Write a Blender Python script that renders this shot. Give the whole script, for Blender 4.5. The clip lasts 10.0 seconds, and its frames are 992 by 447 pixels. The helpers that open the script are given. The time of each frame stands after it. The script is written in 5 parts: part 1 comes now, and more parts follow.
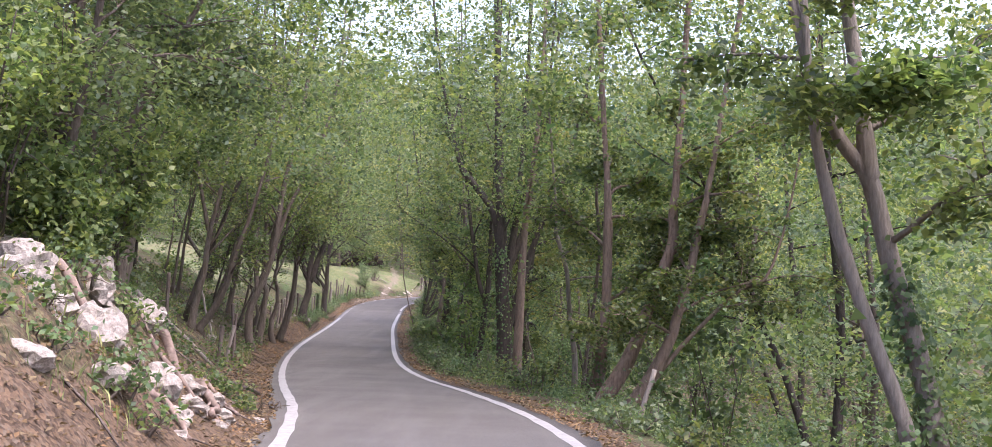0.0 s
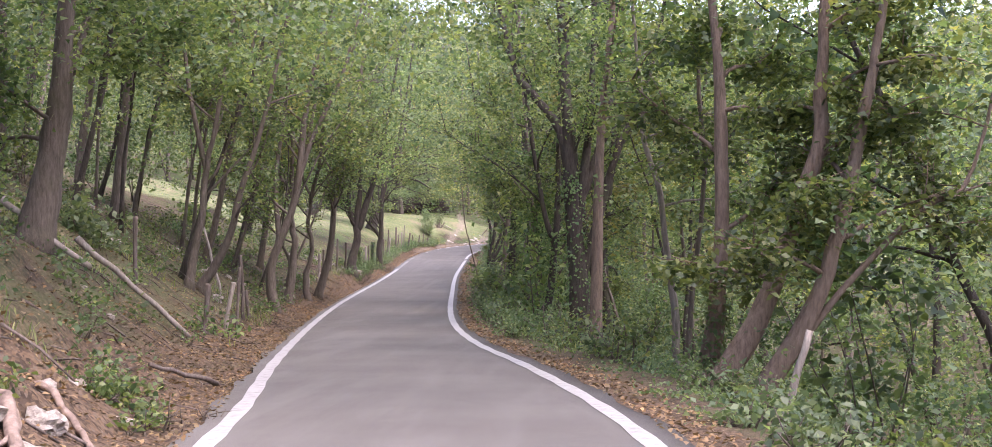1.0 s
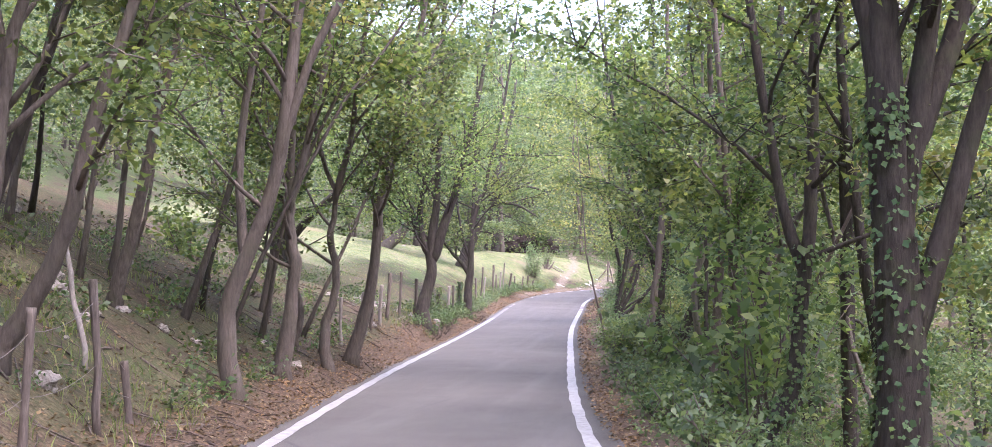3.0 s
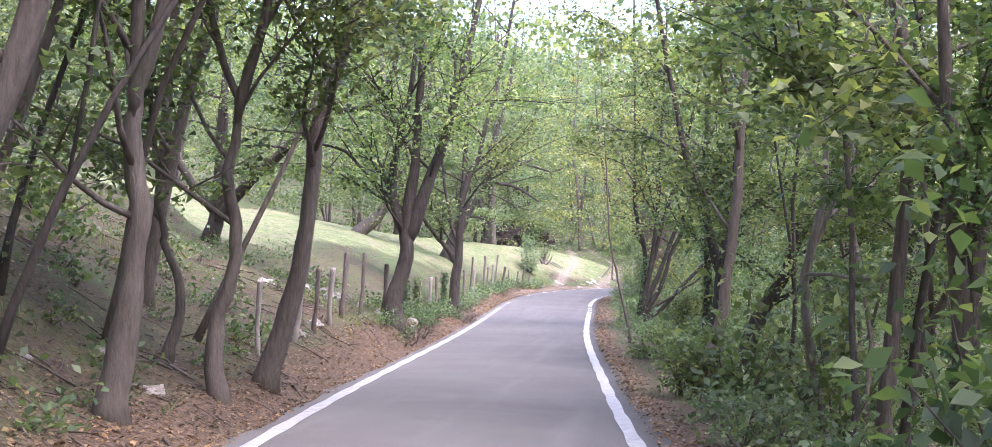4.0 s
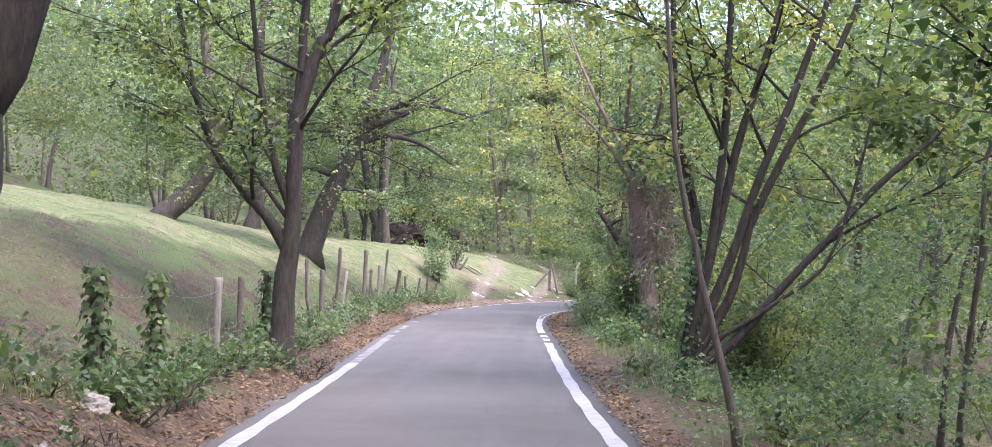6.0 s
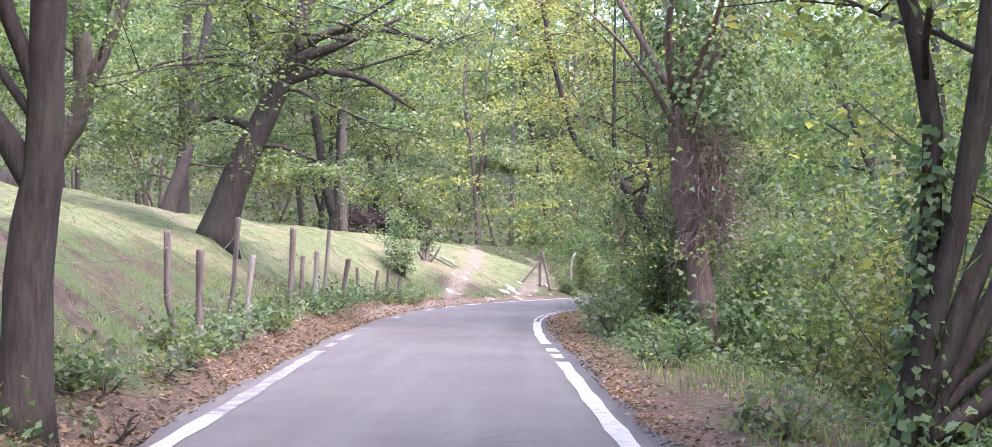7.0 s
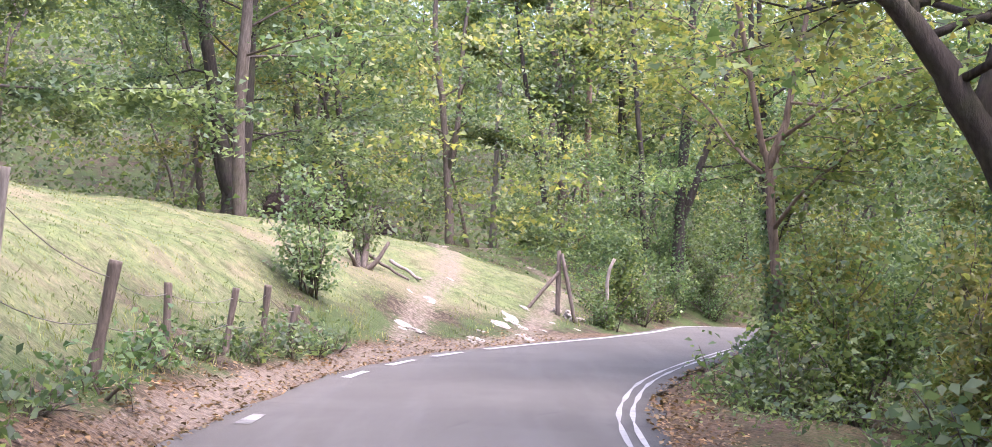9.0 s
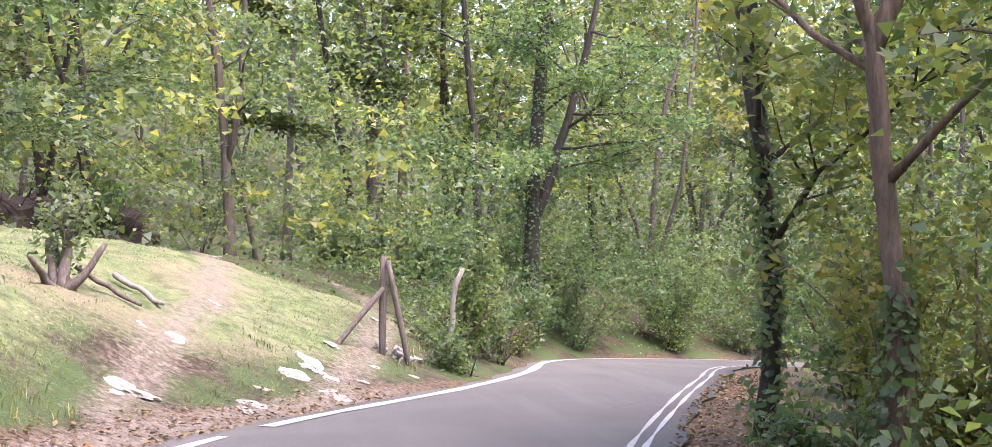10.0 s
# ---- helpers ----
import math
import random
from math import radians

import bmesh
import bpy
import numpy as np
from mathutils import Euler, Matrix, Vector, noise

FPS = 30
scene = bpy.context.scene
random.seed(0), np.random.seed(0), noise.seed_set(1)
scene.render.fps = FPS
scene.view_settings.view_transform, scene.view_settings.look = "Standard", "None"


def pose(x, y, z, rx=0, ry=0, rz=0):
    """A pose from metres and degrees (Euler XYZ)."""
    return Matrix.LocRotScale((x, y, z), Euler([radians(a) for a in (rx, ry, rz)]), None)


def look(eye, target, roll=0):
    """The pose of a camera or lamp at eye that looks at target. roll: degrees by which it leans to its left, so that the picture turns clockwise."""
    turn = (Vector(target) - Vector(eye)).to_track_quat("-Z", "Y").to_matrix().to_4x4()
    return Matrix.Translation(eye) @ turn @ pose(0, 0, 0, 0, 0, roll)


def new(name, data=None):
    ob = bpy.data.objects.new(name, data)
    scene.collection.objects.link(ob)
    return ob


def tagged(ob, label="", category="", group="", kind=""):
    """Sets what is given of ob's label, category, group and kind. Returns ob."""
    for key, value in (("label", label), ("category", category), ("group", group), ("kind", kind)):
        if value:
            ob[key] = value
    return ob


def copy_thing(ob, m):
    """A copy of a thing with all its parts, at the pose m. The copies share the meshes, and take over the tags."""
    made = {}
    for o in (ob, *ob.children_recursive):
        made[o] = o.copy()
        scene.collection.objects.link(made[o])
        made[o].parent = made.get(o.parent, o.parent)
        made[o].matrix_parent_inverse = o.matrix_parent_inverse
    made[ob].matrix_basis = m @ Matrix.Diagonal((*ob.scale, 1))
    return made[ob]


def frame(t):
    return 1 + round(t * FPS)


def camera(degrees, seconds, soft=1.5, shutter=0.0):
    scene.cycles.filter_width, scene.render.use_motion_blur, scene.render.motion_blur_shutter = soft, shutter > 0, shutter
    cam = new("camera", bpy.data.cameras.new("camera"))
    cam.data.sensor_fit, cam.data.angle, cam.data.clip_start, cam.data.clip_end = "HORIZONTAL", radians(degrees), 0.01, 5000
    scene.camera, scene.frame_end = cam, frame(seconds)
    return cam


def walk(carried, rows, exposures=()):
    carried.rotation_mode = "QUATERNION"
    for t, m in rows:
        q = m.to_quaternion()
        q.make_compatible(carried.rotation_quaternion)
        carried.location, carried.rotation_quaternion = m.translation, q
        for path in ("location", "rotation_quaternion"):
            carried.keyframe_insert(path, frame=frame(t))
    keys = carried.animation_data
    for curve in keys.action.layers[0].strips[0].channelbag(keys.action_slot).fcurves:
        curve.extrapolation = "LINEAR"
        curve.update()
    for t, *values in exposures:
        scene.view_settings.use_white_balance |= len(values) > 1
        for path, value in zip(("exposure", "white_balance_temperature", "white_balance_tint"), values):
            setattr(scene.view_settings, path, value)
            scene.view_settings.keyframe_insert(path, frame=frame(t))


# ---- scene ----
cam = camera(41.0, 10.0, soft=0.5)
PATH = [
    (0, (0.177, 0.176, 1.043), (0.180, 2.176, 1.064), 1.75),
    (0.5, (0.356, 3.614, 0.821), (0.275, 5.612, 0.806), -0.44),
    (1, (0.300, 7.286, 0.570), (0.193, 9.283, 0.510), -0.42),
    (1.5, (0.127, 11.237, 0.332), (-0.039, 13.229, 0.267), 0.39),
    (2, (-0.214, 15.187, 0.081), (-0.424, 17.176, 0.083), 0.94),
    (2.5, (-0.775, 19.340, -0.180), (-1.034, 21.323, -0.165), -0.01),
    (4, (-2.885, 32.768, -1.064), (-3.131, 34.753, -1.048), 1.53),
    (4.5, (-3.529, 37.525, -1.330), (-3.719, 39.516, -1.307), 2.05),
    (5, (-4.001, 42.327, -1.579), (-4.165, 44.320, -1.542), 0.40),
    (5.5, (-4.540, 47.402, -1.787), (-4.654, 49.399, -1.744), 0.87),
    (6, (-4.988, 52.515, -1.902), (-5.086, 54.513, -1.859), 1.14),
    (7.5, (-5.830, 66.257, -2.396), (-5.866, 68.256, -2.352), 0.85),
    (8, (-6.240, 70.900, -2.372), (-6.261, 72.900, -2.364), 3.79),
    (8.5, (-6.413, 75.129, -2.378), (-6.446, 77.128, -2.317), 1.51),
    (9, (-6.539, 79.346, -2.356), (-6.546, 81.345, -2.302), 1.82),
    (9.5, (-6.551, 83.784, -2.483), (-6.428, 85.779, -2.404), -0.70),
    (10, (-6.481, 87.908, -2.470), (-6.186, 89.884, -2.380), 0.86),
]
# Stops, white balance and tint along the way.
EXPOSURES = [(0, 2.15, 6000, 28), (1.5, 2.48, 6200, 32), (2, 2.46, 6300, 32), (2.5, 2.65, 5980, 33), (4.2, 2.92, 5600, 31), (5, 2.57, 5650, 26), (6, 2.52, 5650, 27), (7.5, 2.78, 5680, 33), (8, 2.68, 5450, 29), (9, 2.65, 5950, 31), (10, 2.62, 6100, 30)]
walk(cam, [(t, look(eye, target, roll)) for t, eye, target, roll in PATH], EXPOSURES)

# ---- light ----
SUN_ELEV, SUN_AZ = radians(64), radians(128)
world = bpy.data.worlds.new("sky_world")
scene.world = world
world.use_nodes = True
wn = world.node_tree
sky = wn.nodes.new("ShaderNodeTexSky")
sky.sky_type, sky.sun_disc = "NISHITA", False
sky.sun_elevation, sky.sun_rotation = SUN_ELEV, SUN_AZ
sky.air_density, sky.dust_density, sky.ozone_density = 1.2, 4.0, 1.0
wn.nodes["Background"].inputs["Strength"].default_value = 0.15
wn.links.new(sky.outputs[0], wn.nodes["Background"].inputs["Color"])
sun = new("sun", bpy.data.lights.new("sun", "SUN"))
sun.data.energy, sun.data.angle, sun.data.color = 1.05, radians(45), (1.0, 0.95, 0.86)
sun_from = Vector((math.sin(SUN_AZ) * math.cos(SUN_ELEV), math.cos(SUN_AZ) * math.cos(SUN_ELEV), math.sin(SUN_ELEV)))
sun.matrix_world = look(sun_from * 200, (0, 0, 0))


# ---- materials ----
class Nodes:
    """A short way to write a node material."""

    def __init__(self, name, rough=0.8, spec=0.3):
        self.mat = bpy.data.materials.new(name)
        self.mat.use_nodes = True
        self.t = self.mat.node_tree
        self.bsdf = self.t.nodes["Principled BSDF"]
        self.bsdf.inputs["Roughness"].default_value = rough
        self.bsdf.inputs["Specular IOR Level"].default_value = spec
        self.pos = self.t.nodes.new("ShaderNodeTexCoord").outputs["Object"]

    def link(self, a, b):
        self.t.links.new(a, b)

    def noise(self, scale, detail=4.0, rough=0.6, stretch=None):
        n = self.t.nodes.new("ShaderNodeTexNoise")
        n.inputs["Scale"].default_value, n.inputs["Detail"].default_value, n.inputs["Roughness"].default_value = scale, detail, rough
        src = self.pos
        if stretch:
            m = self.t.nodes.new("ShaderNodeMapping")
            m.inputs["Scale"].default_value = stretch
            self.link(src, m.inputs["Vector"])
            src = m.outputs[0]
        self.link(src, n.inputs["Vector"])
        return n.outputs["Fac"]

    def voronoi(self, scale, feature="F1"):
        n = self.t.nodes.new("ShaderNodeTexVoronoi")
        n.inputs["Scale"].default_value, n.feature = scale, feature
        self.link(self.pos, n.inputs["Vector"])
        return n

    def ramp(self, fac, stops):
        r = self.t.nodes.new("ShaderNodeValToRGB")
        e = r.color_ramp.elements
        while len(e) < len(stops):
            e.new(0.5)
        for el, (p, c) in zip(e, stops):
            el.position, el.color = p, (*c, 1)
        self.link(fac, r.inputs[0])
        return r.outputs[0]

    def mix(self, fac, a, b, mode="MIX"):
        m = self.t.nodes.new("ShaderNodeMix")
        m.data_type, m.blend_type = "RGBA", mode
        for sock, v in ((m.inputs[0], fac), (m.inputs[6], a), (m.inputs[7], b)):
            if isinstance(v, (float, int)):
                sock.default_value = v
            elif isinstance(v, tuple):
                sock.default_value = (*v, 1)
            else:
                self.link(v, sock)
        return m.outputs[2]

    def maths(self, op, a, b=0.5, clamp=True):
        m = self.t.nodes.new("ShaderNodeMath")
        m.operation, m.use_clamp = op, clamp
        for sock, v in ((m.inputs[0], a), (m.inputs[1], b)):
            if isinstance(v, (float, int)):
                sock.default_value = v
            else:
                self.link(v, sock)
        return m.outputs[0]

    def bump(self, height, strength=0.4, dist=0.02):
        b = self.t.nodes.new("ShaderNodeBump")
        b.inputs["Strength"].default_value, b.inputs["Distance"].default_value = strength, dist
        self.link(height, b.inputs["Height"])
        self.link(b.outputs[0], self.bsdf.inputs["Normal"])

    def colour(self, c):
        self.link(c, self.bsdf.inputs["Base Color"])


def asphalt():
    m = Nodes("asphalt", 0.9, 0.18)
    big, fine = m.noise(0.5, 5), m.noise(160, 2)
    base = m.ramp(big, [(0.3, (0.086, 0.079, 0.07)), (0.7, (0.118, 0.109, 0.097))])
    speck = m.ramp(fine, [(0.35, (0.55, 0.55, 0.55)), (0.65, (1.3, 1.3, 1.3))])
    c = m.mix(0.6, base, m.mix(1.0, base, speck, "MULTIPLY"))
    streak = m.noise(1.2, 4, 0.6, (1.6, 0.12, 1))
    c = m.mix(m.ramp(streak, [(0.5, (0, 0, 0)), (0.72, (0.35, 0.35, 0.35))]), c, (0.155, 0.145, 0.133))
    crack = m.voronoi(0.55, "DISTANCE_TO_EDGE")
    near = m.ramp(crack.outputs["Distance"], [(0.0, (1, 1, 1)), (0.012, (0, 0, 0))])
    c = m.mix(m.maths("MULTIPLY", near, m.ramp(m.noise(0.35, 2), [(0.58, (0, 0, 0)), (0.66, (0.6, 0.6, 0.6))])), c, (0.05, 0.047, 0.045))
    m.colour(c)
    m.bump(fine, 0.25, 0.006)
    return m.mat


def road_paint():
    m = Nodes("road_paint", 0.6, 0.3)
    wear = m.noise(9, 6, 0.7)
    c = m.ramp(wear, [(0.3, (0.14, 0.132, 0.122)), (0.42, (0.26, 0.248, 0.232)), (0.7, (0.38, 0.365, 0.342))])
    m.colour(m.mix(m.ramp(m.noise(60, 3), [(0.6, (0, 0, 0)), (0.75, (0.6, 0.6, 0.6))]), c, (0.25, 0.24, 0.24)))
    m.bump(wear, 0.15, 0.004)
    return m.mat


def worn_paint():
    """What traffic and dirt have left of a painted line."""
    m = Nodes("worn_road_paint", 0.75, 0.2)
    wear = m.noise(5, 6, 0.75)
    c = m.ramp(wear, [(0.36, (0.1, 0.092, 0.082)), (0.5, (0.17, 0.16, 0.147)), (0.66, (0.32, 0.305, 0.285))])
    m.colour(c)
    m.bump(wear, 0.15, 0.004)
    return m.mat


def soil():
    """Forest floor, leaf litter, grass and bare track, by the masks in the cover attribute."""
    m = Nodes("forest_floor", 0.95, 0.1)
    att = m.t.nodes.new("ShaderNodeAttribute")
    att.attribute_name = "cover"
    sep = m.t.nodes.new("ShaderNodeSeparateColor")
    m.link(att.outputs["Color"], sep.inputs[0])
    litter, grass, bare = sep.outputs
    n1, n2, n3 = m.noise(1.3, 6), m.noise(14, 5, 0.7), m.noise(70, 3, 0.7)
    earth = m.ramp(n2, [(0.25, (0.032, 0.025, 0.018)), (0.5, (0.072, 0.054, 0.038)), (0.75, (0.12, 0.092, 0.064))])
    moss = m.ramp(n3, [(0.3, (0.035, 0.055, 0.02)), (0.7, (0.085, 0.12, 0.04))])
    twig = m.ramp(m.noise(5, 6, 0.75), [(0.42, (0.6, 0.6, 0.6)), (0.6, (1.25, 1.25, 1.25))])
    earth = m.mix(1.0, earth, twig, "MULTIPLY")
    earth = m.mix(m.ramp(n1, [(0.4, (0, 0, 0)), (0.56, (0.85, 0.85, 0.85))]), earth, moss)
    v = m.voronoi(28)
    leaf = m.ramp(v.outputs["Color"], [(0.1, (0.042, 0.03, 0.021)), (0.45, (0.088, 0.061, 0.041)), (0.65, (0.135, 0.09, 0.056)), (0.9, (0.112, 0.086, 0.063))])
    turf = m.ramp(n3, [(0.25, (0.07, 0.092, 0.038)), (0.55, (0.122, 0.146, 0.064)), (0.8, (0.185, 0.192, 0.1))])
    dry = m.ramp(n2, [(0.3, (0.13, 0.12, 0.07)), (0.7, (0.205, 0.185, 0.118))])
    tuft = m.ramp(m.noise(4.5, 5, 0.75), [(0.38, (0.55, 0.6, 0.5)), (0.5, (0.95, 0.95, 0.95)), (0.66, (1.3, 1.22, 1.1))])
    turf = m.mix(m.ramp(n1, [(0.45, (0, 0, 0)), (0.65, (0.75, 0.75, 0.75))]), turf, dry)
    turf = m.mix(1.0, turf, tuft, "MULTIPLY")
    thin = m.ramp(m.noise(0.45, 5, 0.7), [(0.5, (0, 0, 0)), (0.64, (0.6, 0.6, 0.6))])
    turf = m.mix(thin, turf, m.ramp(n3, [(0.3, (0.12, 0.092, 0.062)), (0.7, (0.24, 0.185, 0.13))]))
    dirt = m.ramp(n2, [(0.3, (0.12, 0.093, 0.07)), (0.7, (0.215, 0.175, 0.138))])

    def edge(mask, lo=0.35, hi=0.65):
        return m.ramp(m.maths("ADD", mask, m.maths("MULTIPLY", m.maths("SUBTRACT", n2, 0.5, False), 0.9, False)), [(lo, (0, 0, 0)), (hi, (1, 1, 1))])

    c = m.mix(edge(litter), earth, leaf)
    c = m.mix(edge(grass), c, turf)
    c = m.mix(edge(bare), c, dirt)
    m.colour(c)
    m.bump(m.mix(0.5, n2, v.outputs["Distance"]), 0.7, 0.05)
    return m.mat


def bark(name, dark, light, moss=0.3, vary=0.4):
    m = Nodes(name, 0.9, 0.15)
    grain = m.noise(7, 6, 0.7, (3.5, 3.5, 0.7))
    c = m.ramp(grain, [(0.3, dark), (0.62, light), (0.85, tuple(v * 1.35 for v in light))])
    spots = m.ramp(m.noise(3, 4), [(0.5, (0, 0, 0)), (0.7, (moss, moss, moss))])
    c = m.mix(spots, c, (0.075, 0.085, 0.04))
    info = m.t.nodes.new("ShaderNodeObjectInfo")
    c = m.mix(m.maths("MULTIPLY", info.outputs["Random"], vary), c, (0.14, 0.115, 0.095))
    m.colour(c)
    m.bump(grain, 0.8, 0.03)
    return m.mat


def foliage(name, shades, gloss=0.65, passing=0.48):
    """Thin leaves that let some light through; each leaf has its own shade."""
    m = Nodes(name, 0.5, gloss * 0.7)
    geo = m.t.nodes.new("ShaderNodeNewGeometry")
    info = m.t.nodes.new("ShaderNodeObjectInfo")
    n = len(shades) - 1
    c = m.ramp(geo.outputs["Random Per Island"], [(i / n, s) for i, s in enumerate(shades)])
    patch = m.ramp(m.noise(0.55, 3), [(0.35, (0.62, 0.72, 0.68)), (0.65, (1.35, 1.28, 1.05))])
    c = m.mix(1.0, c, patch, "MULTIPLY")
    hsv = m.t.nodes.new("ShaderNodeHueSaturation")
    m.link(m.maths("ADD", m.maths("MULTIPLY", info.outputs["Random"], 0.035), 0.483), hsv.inputs["Hue"])
    m.link(m.maths("ADD", m.maths("MULTIPLY", info.outputs["Random"], 0.4, False), 0.85, False), hsv.inputs["Value"])
    m.link(c, hsv.inputs["Color"])
    c = hsv.outputs[0]
    m.colour(c)
    tr = m.t.nodes.new("ShaderNodeBsdfTranslucent")
    m.link(m.mix(1.0, c, (1.75, 1.78, 1.0), "MULTIPLY"), tr.inputs["Color"])
    mixer = m.t.nodes.new("ShaderNodeMixShader")
    mixer.inputs[0].default_value = passing
    m.link(m.bsdf.outputs[0], mixer.inputs[1])
    m.link(tr.outputs[0], mixer.inputs[2])
    m.link(mixer.outputs[0], m.t.nodes["Material Output"].inputs["Surface"])
    return m.mat


def stone():
    m = Nodes("limestone", 0.9, 0.2)
    a, b = m.noise(3.5, 6, 0.7), m.noise(22, 5, 0.7)
    c = m.ramp(b, [(0.25, (0.13, 0.108, 0.088)), (0.5, (0.3, 0.262, 0.222)), (0.75, (0.44, 0.395, 0.345))])
    c = m.mix(m.ramp(a, [(0.56, (0, 0, 0)), (0.7, (0.6, 0.6, 0.6))]), c, (0.12, 0.115, 0.07))
    m.colour(c)
    m.bump(b, 0.8, 0.04)
    return m.mat


def plain(name, stops, scale=12, rough=0.85, stretch=None, bump=0.5):
    m = Nodes(name, rough, 0.2)
    n = m.noise(scale, 5, 0.7, stretch)
    m.colour(m.ramp(n, stops))
    m.bump(n, bump, 0.02)
    return m.mat


ASPHALT, PAINT, PAINT_WORN, SOIL, STONE = asphalt(), road_paint(), worn_paint(), soil(), stone()
BARK = bark("grey_brown_bark", (0.055, 0.044, 0.036), (0.15, 0.122, 0.098))
BARK_DARK = bark("dark_bark", (0.028, 0.023, 0.02), (0.078, 0.064, 0.054), 0.4, 0.12)
BARK_PALE = bark("pale_bark", (0.12, 0.105, 0.085), (0.27, 0.235, 0.195), 0.25)
BARK_WARM = bark("warm_brown_bark", (0.09, 0.062, 0.045), (0.23, 0.165, 0.125), 0.2)
GREEN = [(0.038, 0.06, 0.028), (0.078, 0.11, 0.046), (0.122, 0.155, 0.062), (0.19, 0.208, 0.085)]
LEAF = foliage("green_leaves", GREEN)
LEAF_DARK = foliage("dark_green_leaves", [(0.048, 0.072, 0.04), (0.078, 0.114, 0.06), (0.108, 0.146, 0.074), (0.145, 0.178, 0.086)])
LEAF_YELLOW = foliage("yellow_green_leaves", [(0.085, 0.107, 0.045), (0.135, 0.155, 0.062), (0.185, 0.188, 0.075), (0.245, 0.21, 0.082)])
LEAF_BLUE = foliage("grey_green_leaves", [(0.068, 0.1, 0.064), (0.1, 0.137, 0.082), (0.133, 0.168, 0.1), (0.165, 0.198, 0.118)])
IVY = foliage("ivy_leaves", [(0.055, 0.085, 0.045), (0.088, 0.132, 0.068), (0.112, 0.155, 0.078), (0.135, 0.17, 0.09)], 0.3, 0.35)
LITTER = foliage("fallen_leaves", [(0.06, 0.04, 0.028), (0.115, 0.073, 0.045), (0.185, 0.115, 0.062), (0.15, 0.109, 0.077), (0.235, 0.165, 0.095)], 0.2, 0.15)
GRASS = foliage("grass_blades", [(0.085, 0.112, 0.042), (0.125, 0.152, 0.062), (0.175, 0.195, 0.088), (0.25, 0.235, 0.135)], 0.2, 0.3)
WOOD_GREY = plain("weathered_wood", [(0.25, (0.055, 0.043, 0.036)), (0.55, (0.135, 0.108, 0.09)), (0.8, (0.23, 0.19, 0.165))], 9, 0.9, (4, 4, 0.5))
WOOD_PALE = plain("bleached_wood", [(0.25, (0.14, 0.115, 0.095)), (0.55, (0.27, 0.232, 0.197)), (0.8, (0.37, 0.33, 0.285))], 9, 0.9, (4, 4, 0.5))
ROOTWOOD = plain("root_bark", [(0.25, (0.1, 0.07, 0.055)), (0.6, (0.24, 0.18, 0.145)), (0.85, (0.36, 0.29, 0.24))], 14, 0.9)
WIRE = plain("rusty_wire", [(0.3, (0.1, 0.08, 0.07)), (0.7, (0.2, 0.17, 0.15))], 30, 0.6)
BRUSH = plain("dead_brushwood", [(0.3, (0.02, 0.015, 0.013)), (0.7, (0.07, 0.052, 0.045))], 14, 0.95)

# ---- mesh helpers ----
rng = np.random.default_rng(7)


def mesh_from(name, verts, faces, material, smooth=True):
    me = bpy.data.meshes.new(name)
    me.from_pydata([tuple(v) for v in verts], [], faces)
    me.materials.append(material)
    if smooth:
        me.polygons.foreach_set("use_smooth", [True] * len(me.polygons))
    me.update()
    return me


def part(name, me, parent=None, label=""):
    ob = new(name, me)
    ob.parent = parent
    return tagged(ob, label)


def holder(name, x, y, z, label, category, group=""):
    ob = new(name)
    ob.location = (x, y, z)
    ob.empty_display_size = 0.2
    return tagged(ob, label, category, group)


def leaf_mesh(name, pts, normals, sizes, material, aspect=0.62, corners=4):
    """One folded four-cornered blade a leaf."""
    n = len(pts)
    nr = normals / np.linalg.norm(normals, axis=1, keepdims=True)
    a = rng.normal(size=(n, 3))
    a -= (a * nr).sum(1, keepdims=True) * nr
    a /= np.linalg.norm(a, axis=1, keepdims=True)
    b = np.cross(nr, a)
    s = sizes[:, None]
    co = np.stack([pts - a * s * 0.5, pts + b * s * aspect * 0.5 + nr * s * 0.1 + a * s * 0.05,
                   pts + a * s * 0.5 - nr * s * 0.08, pts - b * s * aspect * 0.5 + nr * s * 0.1 + a * s * 0.05], 1)
    if corners == 3:
        co = np.stack([co[:, 0], co[:, 1] * 1.1 - pts * 0.1, co[:, 2] * 0.5 + co[:, 3] * 0.5], 1)
    me = bpy.data.meshes.new(name)
    me.vertices.add(corners * n)
    me.vertices.foreach_set("co", co.astype(np.float32).ravel())
    me.loops.add(corners * n)
    me.loops.foreach_set("vertex_index", np.arange(corners * n, dtype=np.int32))
    me.polygons.add(n)
    me.polygons.foreach_set("loop_start", np.arange(0, corners * n, corners, dtype=np.int32))
    me.materials.append(material)
    me.update(calc_edges=True)
    return me


